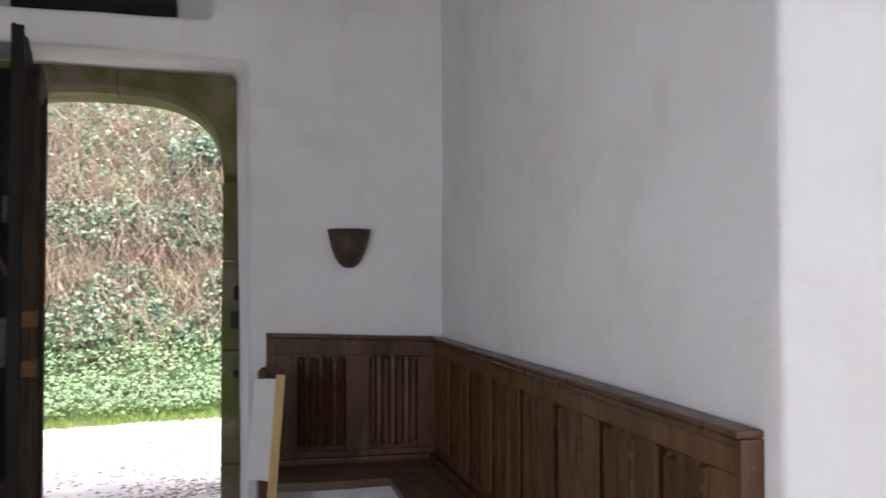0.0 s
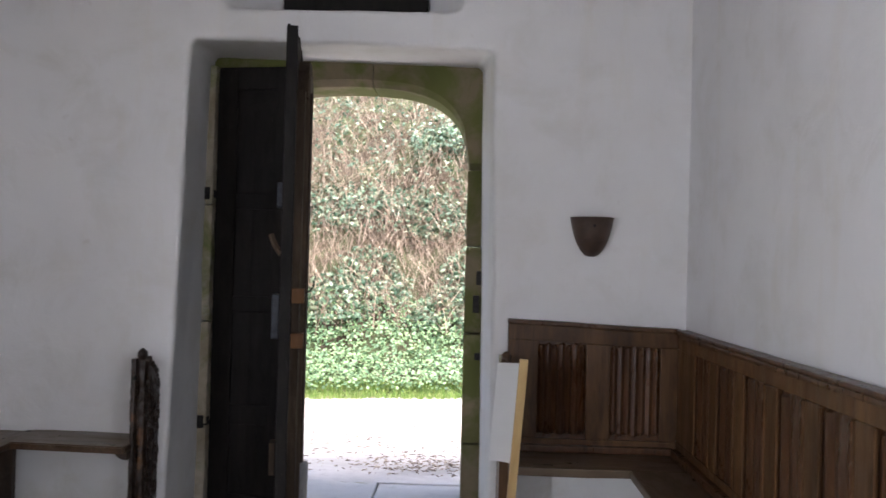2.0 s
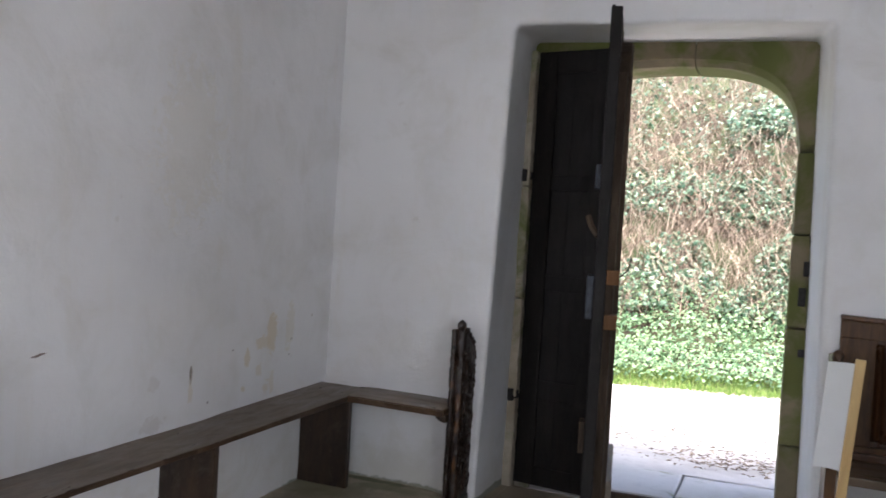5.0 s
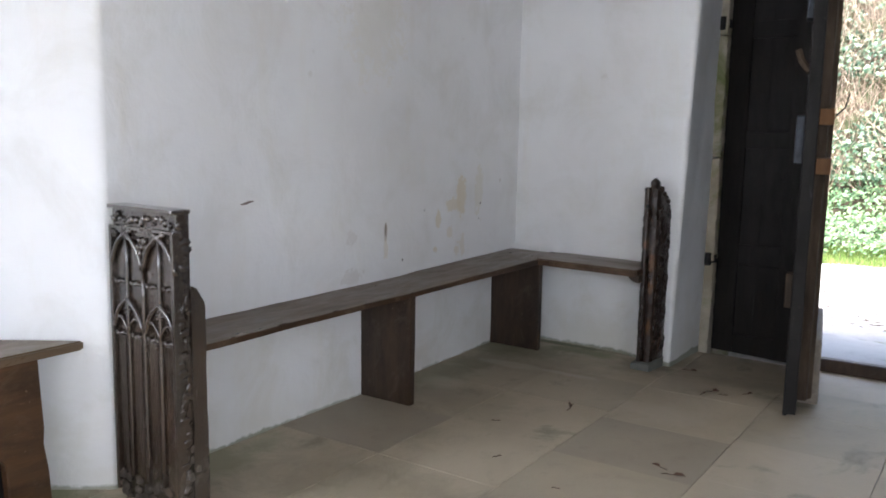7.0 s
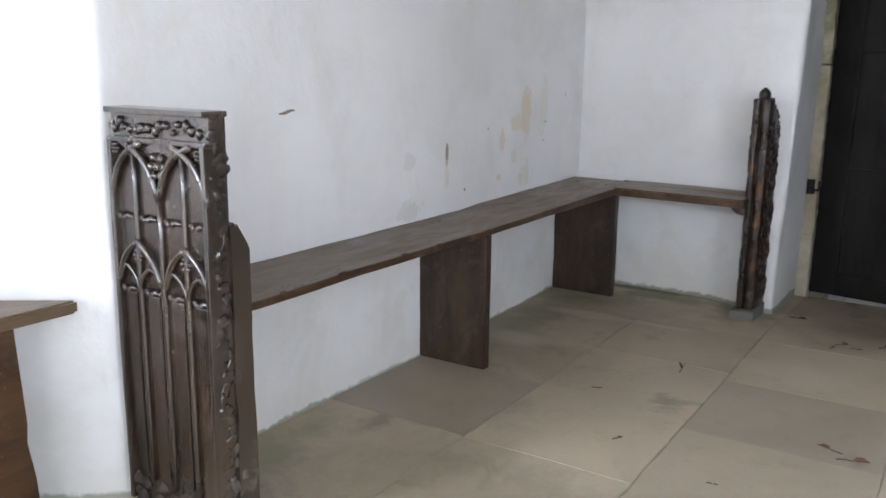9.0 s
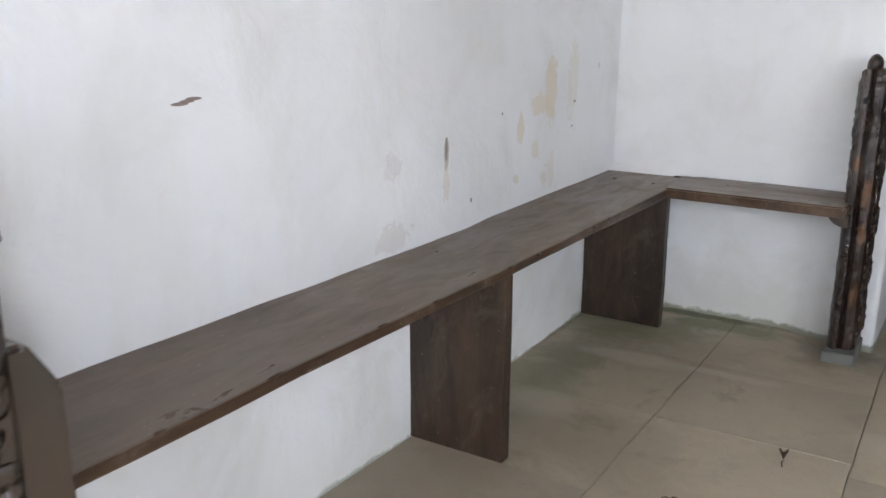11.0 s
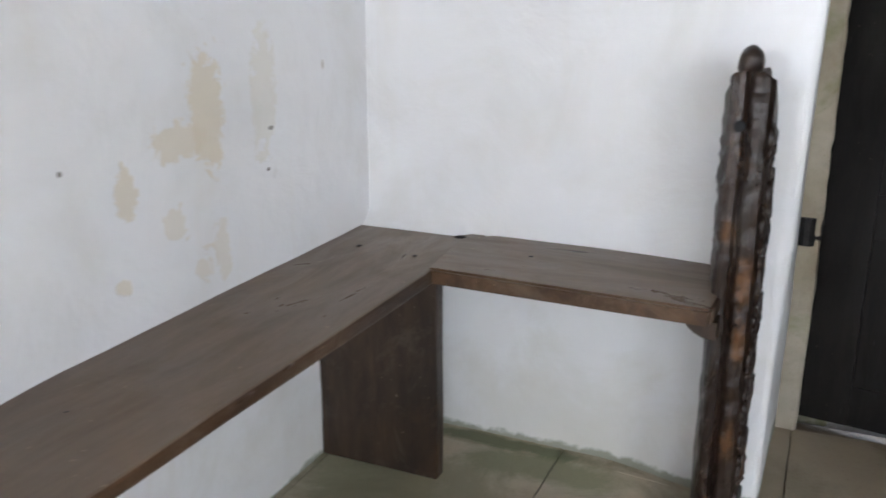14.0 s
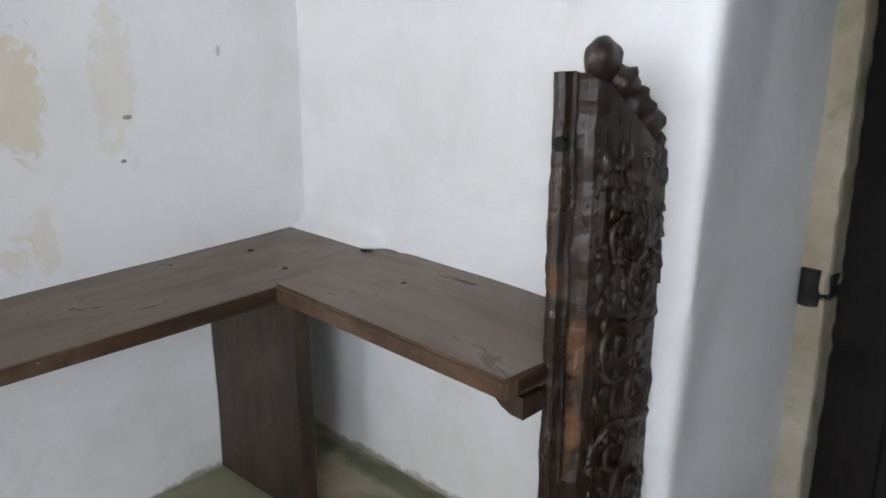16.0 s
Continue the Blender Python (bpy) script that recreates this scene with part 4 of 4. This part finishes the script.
part("cap_moulding", plank(bmesh.new(), 0.155, 0.93, 3.868, 3.928, 1.046, 1.066, 0.2, 0.001, 0.006, 1), PANEL_DARK, pn)
for x0, x1, z0, z1 in ((0.157, 0.925, 0.975, 1.046), (0.157, 0.925, 0.44, 0.53)):
    part("rail", plank(bmesh.new(), x0, x1, 3.884, 3.92, z0, z1, 0.2, 0.001, 0.004, z0), PANEL, pn)
for x0, x1 in ((0.157, 0.295), (0.512, 0.623), (0.846, 0.925)):
    part("stile", plank(bmesh.new(), x0, x1, 3.884, 3.92, 0.53, 0.975, 0.2, 0.001, 0.004, x0), PANEL, pn)
linenfold(0.217, 0.445, 7, PANEL_DARK, pn, pose(0.295, 3.90, 0.53), 1)
linenfold(0.223, 0.445, 7, PANEL_DARK, pn, pose(0.623, 3.90, 0.53), 2)
part("skirting_bead", plank(bmesh.new(), 0.157, 0.90, 3.858, 3.89, 0.472, 0.505, 0.2, 0.002, 0.008, 3), PANEL_DARK, pn)

pe2 = thing("wall_panelling", pose(0, 0, 0), "long run of dark oak panelling with carved panel heads", "panelling", "oak panelling")
part("cap_moulding", plank(bmesh.new(), 0.908, 0.966, 1.396, 3.866, 1.048, 1.064, 0.2, 0.001, 0.006, 1), PANEL_DARK, pe2)
part("end_board", plank(bmesh.new(), 0.916, 0.966, 1.398, 1.4095, 0.44, 1.047, 0.2, 0.001, 0.003, 2), PANEL_DARK, pe2)
part("cap_bead", plank(bmesh.new(), 0.914, 0.93, 1.41, 3.866, 1.028, 1.047, 0.2, 0.001, 0.006, 1), PANEL_DARK, pe2)
for z0, z1 in ((0.978, 1.046), (0.44, 0.535)):
    part("rail", plank(bmesh.new(), 0.922, 0.96, 1.41, 3.88, z0, z1, 0.2, 0.001, 0.004, z0), PANEL, pe2)
edges = [(1.41, 1.517)] + [(1.73 + 0.3115 * i, 1.8285 + 0.3115 * i) for i in range(6)] + [(3.60, 3.88)]
for a, b in edges:
    part("stile", plank(bmesh.new(), 0.9225, 0.96, a, b, 0.535, 0.978, 0.2, 0.001, 0.004, a), PANEL, pe2)
for (a0, a1), (b0, b1) in zip(edges, edges[1:]):
    for yb in (a1 + 0.004, b0 - 0.004):
        part("bead", tube(bmesh.new(), [(0.924, yb, 0.54), (0.924, yb, 0.75), (0.924, yb, 0.972)], 0.0055, 6), PANEL, pe2)
    linenfold(b0 - a1, 0.443, 3, PANEL_DARK, pe2, Matrix.Translation((0.940, a1 + (b0 - a1), 0.535)) @ pose(0, 0, 0, 0, 0, -90), a1, True)
part("skirting_bead", plank(bmesh.new(), 0.89, 0.923, 1.42, 3.86, 0.472, 0.505, 0.2, 0.002, 0.008, 3), PANEL_DARK, pe2)



def settle(parent, drop):
    """Old joinery out of level: the upper part of every piece sinks by drop(x, y)."""
    for ob in parent.children:
        m, back = ob.matrix_local.copy(), ob.matrix_local.inverted()
        for v in ob.data.vertices:
            w = m @ v.co
            w.z -= drop(w.x, w.y) * step01((w.z - 0.55) / 0.45)
            v.co = back @ w


settle(pn, lambda x, y: 0.026 * step01((x - 0.1) / 0.85))
settle(pe2, lambda x, y: 0.014 + 0.012 * step01((y - 1.4) / 2.5))

sr = thing("panelled_bench", pose(0, 0, 0), "dark oak bench below the carved panelling", "bench")
part("seat", plank(bmesh.new(), 0.17, 0.955, 3.575, 3.90, 0.435, 0.471, 0.15, 0.003, 0.006, 2), OAK_X, sr)
part("seat", plank(bmesh.new(), 0.66, 0.955, 1.42, 3.572, 0.435, 0.470, 0.15, 0.003, 0.006, 5), OAK, sr)
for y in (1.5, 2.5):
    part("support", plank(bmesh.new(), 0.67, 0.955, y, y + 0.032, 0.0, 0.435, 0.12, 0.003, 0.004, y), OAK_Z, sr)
be = thing("bench_end", pose(0, 0, 0), "dark oak bench end beside the doorway", "bench end")
bm = bmesh.new()
prism(bm, [(3.60, 0.0), (3.90, 0.0), (3.90, 0.90), (3.72, 0.915), (3.64, 0.905), (3.60, 0.885)], 0.118, 0.158, "y")
for v in bm.verts:
    v.co = Vector((v.co.y, v.co.x, v.co.z))
bmesh.ops.recalc_face_normals(bm, faces=bm.faces[:])
part("panel", bm, PANEL, be)
bm = bmesh.new()
blob(bm, (0.138, 3.64, 0.918), (0.022, 0.03, 0.025), 3, 0.3, 2)
part("finial", bm, PANEL, be)

pl = thing("placard", pose(0.185, 3.37, 0, 0, 0, 0), "white card notice on a pine batten leaning on the bench end", "placard")
bm = bmesh.new()
plank(bm, -0.017, 0.017, -0.008, 0.012, 0.0, 0.945, 0.15, 0.001, 0.003, 1)
p = part("batten", bm, PINE, pl)
p.matrix_local = pose(-0.055, 0, 0, 0, 4.0, 0)
bm = bmesh.new()
lo, hi = [], []
for i in range(7):
    k = i / 6
    x, y = -0.012 - 0.082 * k, 0.016 + 0.16 * k + 0.012 * math.sin(k * 3.1)
    lo.append((x, y, 0.53 - 0.035 * k))
    hi.append((x, y, 0.925 - 0.025 * k))
for off in (0.0, 0.004):
    for a, b, c, d in zip(lo, lo[1:], hi[1:], hi):
        bm.faces.new([bm.verts.new((x0, y0 + off, z0)) for x0, y0, z0 in (a, b, c, d)])
bmesh.ops.remove_doubles(bm, verts=bm.verts[:], dist=0.0005)
p = part("card", bm, CARD, pl)
p.matrix_local = pose(-0.055, 0, 0, 0, 4.0, 0)

# ---- wall sconce ----
sc = thing("wall_sconce", pose(0.528, 3.922, 0), "brown pottery half-bowl lamp on the white wall", "wall lamp")
bm = bmesh.new()
prof = [(0.016, 1.357), (0.034, 1.366), (0.052, 1.386), (0.068, 1.415), (0.081, 1.45), (0.091, 1.49), (0.098, 1.528), (0.102, 1.534), (0.096, 1.536), (0.086, 1.49), (0.07, 1.44), (0.03, 1.39)]
rings = []
for r, z in prof:
    rings.append([bm.verts.new((-r * math.cos(math.pi * k / 16), -r * 0.95 * math.sin(math.pi * k / 16), z)) for k in range(17)])
for a, b in zip(rings, rings[1:]):
    for j in range(16):
        bm.faces.new((a[j], a[j + 1], b[j + 1], b[j]))
bm.faces.new(rings[0])
bmesh.ops.recalc_face_normals(bm, faces=bm.faces[:])
part("bowl", bm, SCONCE, sc, smooth=True)
bm = bmesh.new()
blob(bm, (0.0, -0.086, 1.495), (0.007, 0.007, 0.007), 1, 0.1, 2)
part("knob", bm, IRON, sc, "small dark knob")
part("band", tube(bmesh.new(), [(-0.072 * math.cos(math.pi * k / 16), -0.070 * math.sin(math.pi * k / 16) - 0.002, 1.43) for k in range(17)], 0.003, 5), SCONCE, sc)

# ---- outside ----
GZ = 0.045
bm = bmesh.new()
n = 60
grid = {}
for i in range(n + 1):
    for j in range(n + 1):
        x, y = -6 + 12 * i / n, 4.86 + 4.2 * j / n
        grid[i, j] = bm.verts.new((x, y, GZ + 0.012 * noise.noise(Vector((x * 2, y * 2, 0))) + 0.004 * (y - 4.9)))
for i in range(n):
    for j in range(n):
        bm.faces.new((grid[i, j], grid[i + 1, j], grid[i + 1, j + 1], grid[i, j + 1]))
obj("path", bm, GRAVEL, label="pale sunlit gravel path strewn with dry bits", kind="structure", smooth=True)
bm = bmesh.new()
vs = [bm.verts.new(p) for p in ((-400, -400, -0.14), (400, -400, -0.14), (400, 400, -0.14), (-400, 400, -0.14))]
bm.faces.new(vs)
obj("ground", bm, EARTH, label="earth ground round the church", kind="structure")


def bank_at(x, k):
    """The bank's surface: k = 0 at the path, 1 at its crest."""
    foot = 7.75 + 0.30 * (x + 0.7) * 0.6 + 0.08 * noise.noise(Vector((x * 1.3, 0, 4)))
    prof_ = [(0.0, 0.0), (0.45, 0.16), (0.85, 0.45), (1.15, 0.95), (1.45, 1.6), (1.85, 2.3), (2.4, 2.95), (3.2, 3.6), (4.6, 4.3), (7.0, 4.9)]
    f = k * (len(prof_) - 1)
    i = min(len(prof_) - 2, int(f))
    w = f - i
    dy = prof_[i][0] * (1 - w) + prof_[i + 1][0] * w
    z = prof_[i][1] * (1 - w) + prof_[i + 1][1] * w
    b = noise.noise(Vector((x * 1.1, k * 7, 1.3))) * 0.16 * min(1, k * 4) + noise.noise(Vector((x * 3.1, k * 20, 5.3))) * 0.06 * min(1, k * 4)
    return Vector((x, foot + dy - b, GZ + 0.01 + z + b * 0.5))


bm = bmesh.new()
NX, NK = 90, 54
g = [[bm.verts.new(bank_at(-9 + 18 * i / NX, j / NK)) for j in range(NK + 1)] for i in range(NX + 1)]
for i in range(NX):
    for j in range(NK):
        bm.faces.new((g[i][j], g[i + 1][j], g[i + 1][j + 1], g[i][j + 1]))
obj("bank", bm, EARTH, label="steep overgrown earth bank across the path", kind="structure", smooth=True)

rng = np.random.default_rng(7)


def bank_normal(x, k):
    a, b, c = bank_at(x, k), bank_at(x + 0.05, k), bank_at(x, min(1, k + 0.01))
    nn = (b - a).cross(c - a).normalized()
    return a, (nn if nn.y < 0 or nn.z > 0 else -nn)


def scatter_leaves(name, mat, label, count, spread, size, shape, lift, droop=0.4):
    verts, faces = [], []
    for _ in range(count):
        x, k = spread()
        p, nn = bank_normal(x, k)
        up = Vector((rng.normal(), rng.normal(), rng.normal())) * droop + nn + Vector((0, -0.2, 0.25))
        up.normalize()
        t = up.cross(Vector((rng.normal(), rng.normal(), rng.normal()))).normalized()
        s = up.cross(t)
        sz = size * (0.6 + 0.8 * rng.random())
        c = p + nn * lift * rng.random() + Vector((0, 0, lift * 0.4 * rng.random()))
        base = len(verts)
        for a, b, h in shape:
            verts.append(c + t * a * sz + s * b * sz + up * h * sz)
        m2 = len(shape)
        faces.append(tuple(range(base, base + m2)))
    me = bpy.data.meshes.new(name)
    me.from_pydata([tuple(v) for v in verts], [], faces)
    me.materials.append(mat)
    return tagged(new(name, me), label, "foliage", "", "stuff")


IVYLEAF = [(0, -0.1, 0), (0.5, -0.45, -0.1), (0.42, 0.0, 0.02), (0.75, 0.25, -0.12), (0.28, 0.4, 0.05), (0, 0.95, -0.15), (-0.28, 0.4, 0.05), (-0.75, 0.25, -0.12), (-0.42, 0.0, 0.02), (-0.5, -0.45, -0.1)]
OVAL = [(0, -0.6, -0.05), (0.35, -0.25, 0.03), (0.38, 0.2, 0.03), (0, 0.7, -0.1), (-0.38, 0.2, 0.03), (-0.35, -0.25, 0.03)]


def uniform(k0, k1, x0=-3.2, x1=1.8):
    return lambda: (rng.uniform(x0, x1), rng.uniform(k0, k1))


def clumps(k0, k1, seed, thr):
    def f():
        while True:
            x, k = rng.uniform(-3.2, 1.8), rng.uniform(k0, k1)
            if noise.noise(Vector((x * 1.4 + seed, k * 9, seed))) > thr:
                return x, k
    return f


scatter_leaves("ground_ivy", NETTLE, "bright green ground ivy at the foot of the bank", 17000, uniform(0.012, 0.30), 0.026, OVAL, 0.15, 0.8)
scatter_leaves("ivy", IVY, "dark and pale green ivy over the bank", 11000, clumps(0.24, 0.50, 3.0, -0.12), 0.031, IVYLEAF, 0.18, 0.8)
scatter_leaves("ivy", IVY, "scattered ivy leaves among dry stems", 6500, uniform(0.42, 0.9), 0.028, IVYLEAF, 0.2, 0.8)
scatter_leaves("ivy", IVY, "ivy crown along the top of the bank", 7000, clumps(0.56, 0.92, 8.0, 0.16), 0.036, IVYLEAF, 0.24, 0.8)
BLADE = [(-0.06, 0, 0), (0.06, 0, 0), (0.03, 0.15, 0.7), (0.0, 0.5, 1.3)]


def grass():
    verts, faces = [], []
    for _ in range(12000):
        x, k = rng.uniform(-3.2, 1.8), rng.uniform(-0.03, 0.07)
        p = bank_at(x, max(0, k)) + Vector((0, k * 4 if k < 0 else 0, 0))
        a = rng.uniform(0, 6.28)
        t, s = Vector((math.cos(a), math.sin(a), 0)), Vector((-math.sin(a), math.cos(a), 0))
        sz = rng.uniform(0.025, 0.06)
        b0 = len(verts)
        verts += [p + t * q0 * sz + s * q1 * sz + Vector((0, 0, q2 * sz)) for q0, q1, q2 in BLADE]
        faces.append((b0, b0 + 1, b0 + 2, b0 + 3))
    me = bpy.data.meshes.new("grass")
    me.from_pydata([tuple(v) for v in verts], [], faces)
    me.materials.append(GRASS)
    tagged(new("grass", me), "bright grass edge between path and bank", "grass", "", "stuff")


grass()


def stems(count, k0, k1, r):
    verts, faces = [], []
    for _ in range(count):
        x, k = rng.uniform(-3.2, 1.8), rng.uniform(k0, k1)
        p, nn = bank_normal(x, k)
        p = p + nn * rng.uniform(0.02, 0.22)
        d = Vector((rng.normal() * 0.7, rng.normal() * 0.3 - 0.1, -0.8 + rng.normal() * 0.6)).normalized()
        length = rng.uniform(0.08, 0.38)
        pts = []
        bend = Vector((rng.normal() * 0.25, -0.05, -0.3))
        for i in range(5):
            w = i / 4
            pts.append(p + d * length * w + bend * length * w * w)
        rr = r * (0.5 + rng.random())
        base = len(verts)
        for q0 in pts:
            for a in (0.0, 2.09, 4.19):
                verts.append(q0 + Vector((math.cos(a) * rr, -math.sin(a) * rr, math.sin(a) * rr * 0.3)))
        for i in range(4):
            for j in range(3):
                faces.append((base + i * 3 + j, base + i * 3 + (j + 1) % 3, base + i * 3 + 3 + (j + 1) % 3, base + i * 3 + 3 + j))
    me = bpy.data.meshes.new("dry_stems")
    me.from_pydata([tuple(v) for v in verts], [], faces)
    me.materials.append(STRAW)
    tagged(new("dry_stems", me), "tangle of dry brown stems hanging on the bank", "dry stems", "", "stuff")


stems(19000, 0.27, 0.88, 0.0028)

# litter on the path and floor
bm = bmesh.new()
for _ in range(1500):
    if rng.random() < 0.22:
        x, y = -0.25 + rng.normal() * 0.22, 5.05 + abs(rng.normal()) * 0.22
    else:
        x, y = rng.uniform(-2.2, 0.9), 4.95 + rng.random() ** 1.3 * 2.7
    a, sz = rng.uniform(0, 6.28), rng.uniform(0.008, 0.028)
    c, s = math.cos(a) * sz, math.sin(a) * sz
    z = GZ + 0.022 + 0.004 * (y - 4.9)
    bm.faces.new([bm.verts.new(p) for p in ((x - c, y - s, z), (x + s * .35, y - c * .35, z + .006), (x + c, y + s, z + 0.004), (x - s * .35, y + c * .35, z + .008))])
obj("leaf_litter", bm, STRAW, label="dry leaves and bark bits on the path", category="leaf litter", kind="stuff")


def dead_leaf(x, y, size, ang, curl, stalk=True):
    lf = thing("dead_leaf", pose(x, y, floor_z(x, y) + 0.003, 0, 0, ang), "curled brown dead leaf on the stone floor", "leaf", "dead leaves on the floor")
    bm = bmesh.new()
    pts = [(-0.5, 0), (-0.2, 0.28), (0.2, 0.30), (0.6, 0.0), (0.2, -0.3), (-0.2, -0.28)]
    c = bm.verts.new((0.05 * size, 0, 0.002))
    ring = [bm.verts.new((a * size, b * size, curl * size * (abs(b) * 2.2 + 0.2 * abs(a)) + 0.001)) for a, b in pts]
    for i in range(6):
        bm.faces.new((c, ring[i], ring[(i + 1) % 6]))
    part("blade", bm, DEADLEAF, lf)
    if stalk:
        part("stalk", tube(bmesh.new(), [(-0.5 * size, 0, 0.002), (-0.9 * size, 0.1 * size, 0.004), (-1.4 * size, 0.05 * size, 0.003)], 0.0016, 5), DEADLEAF, lf)


for a in ((-1.505, 3.03, 0.035, 100, 0.9), (-1.02, 2.66, 0.035, 160, 0.25), (-0.93, 2.62, 0.04, 20, 0.3), (-1.10, 3.60, 0.03, 40, 0.6), (-1.13, 3.55, 0.025, 80, 0.3), (-1.05, 3.57, 0.02, 10, 0.3),
          (-0.97, 3.66, 0.03, 60, 0.3), (-1.30, 3.93, 0.035, 10, 0.3), (-1.66, 2.72, 0.018, 30, 0.2), (-1.48, 2.42, 0.02, 70, 0.2), (-1.2, 2.3, 0.014, 20, 0.2)):
    dead_leaf(*a)

# ---- floor slabs ----
cols = [-3.22, -2.77, -2.30, -1.83, -1.368, -0.876, -0.40, 0.07, 0.53, 0.97, 1.45, 1.93]
rowsets = {0: [1.72, 2.205, 2.66, 3.09, 3.52, 3.935], 1: [1.70, 2.14, 2.585, 3.025, 3.50, 3.945]}
srng = random.Random(11)
for ci in range(len(cols) - 1):
    a, b = cols[ci], cols[ci + 1]
    base = rowsets[1] if ci in (4, 6, 8) else rowsets[0]
    ys = [base[0] - 0.45 * k for k in range(9, 0, -1)] + base + [4.352]
    for y0, y1 in zip(ys, ys[1:]):
        bm = bmesh.new()
        h = srng.uniform(-0.002, 0.0)
        gx, gy, m_ = 0.0013, 0.0005, 9
        pts = []
        for k in range(m_):
            pts.append((a + gx + (b - a - 2 * gx) * k / m_, y0 + gy))
        for k in range(m_):
            pts.append((b - gx, y0 + gy + (y1 - y0 - 2 * gy) * k / m_))
        for k in range(m_):
            pts.append((b - gx - (b - a - 2 * gx) * k / m_, y1 - gy))
        for k in range(m_):
            pts.append((a + gx, y1 - gy - (y1 - y0 - 2 * gy) * k / m_))
        lo, hi = [], []
        for px, py in pts:
            w = noise.noise_vector(Vector((px * 9, py * 9, 0.7)))
            chip = max(0.0, noise.noise(Vector((px * 14, py * 14, 3.1))) - 0.25) * 0.02
            dx, dy = w[0] * 0.004, w[1] * 0.004
            cx, cy = ((a + b) / 2 - px) * chip, ((y0 + y1) / 2 - py) * chip
            dip = floor_z(px, py)
            lo.append(bm.verts.new((px + dx, py + dy, (-0.0115 if py < 3.6 else -0.0415))))
            hi.append(bm.verts.new((px + dx + cx, py + dy + cy, h + dip)))
        for k in range(len(pts)):
            bm.faces.new((lo[k], lo[(k + 1) % len(pts)], hi[(k + 1) % len(pts)], hi[k]))
        bm.faces.new(hi)
        dark = (ci == 4 and abs(y0 - 2.585) < 0.01) or (ci == 2 and abs(y0 - 2.205) < 0.01) or srng.random() < 0.06
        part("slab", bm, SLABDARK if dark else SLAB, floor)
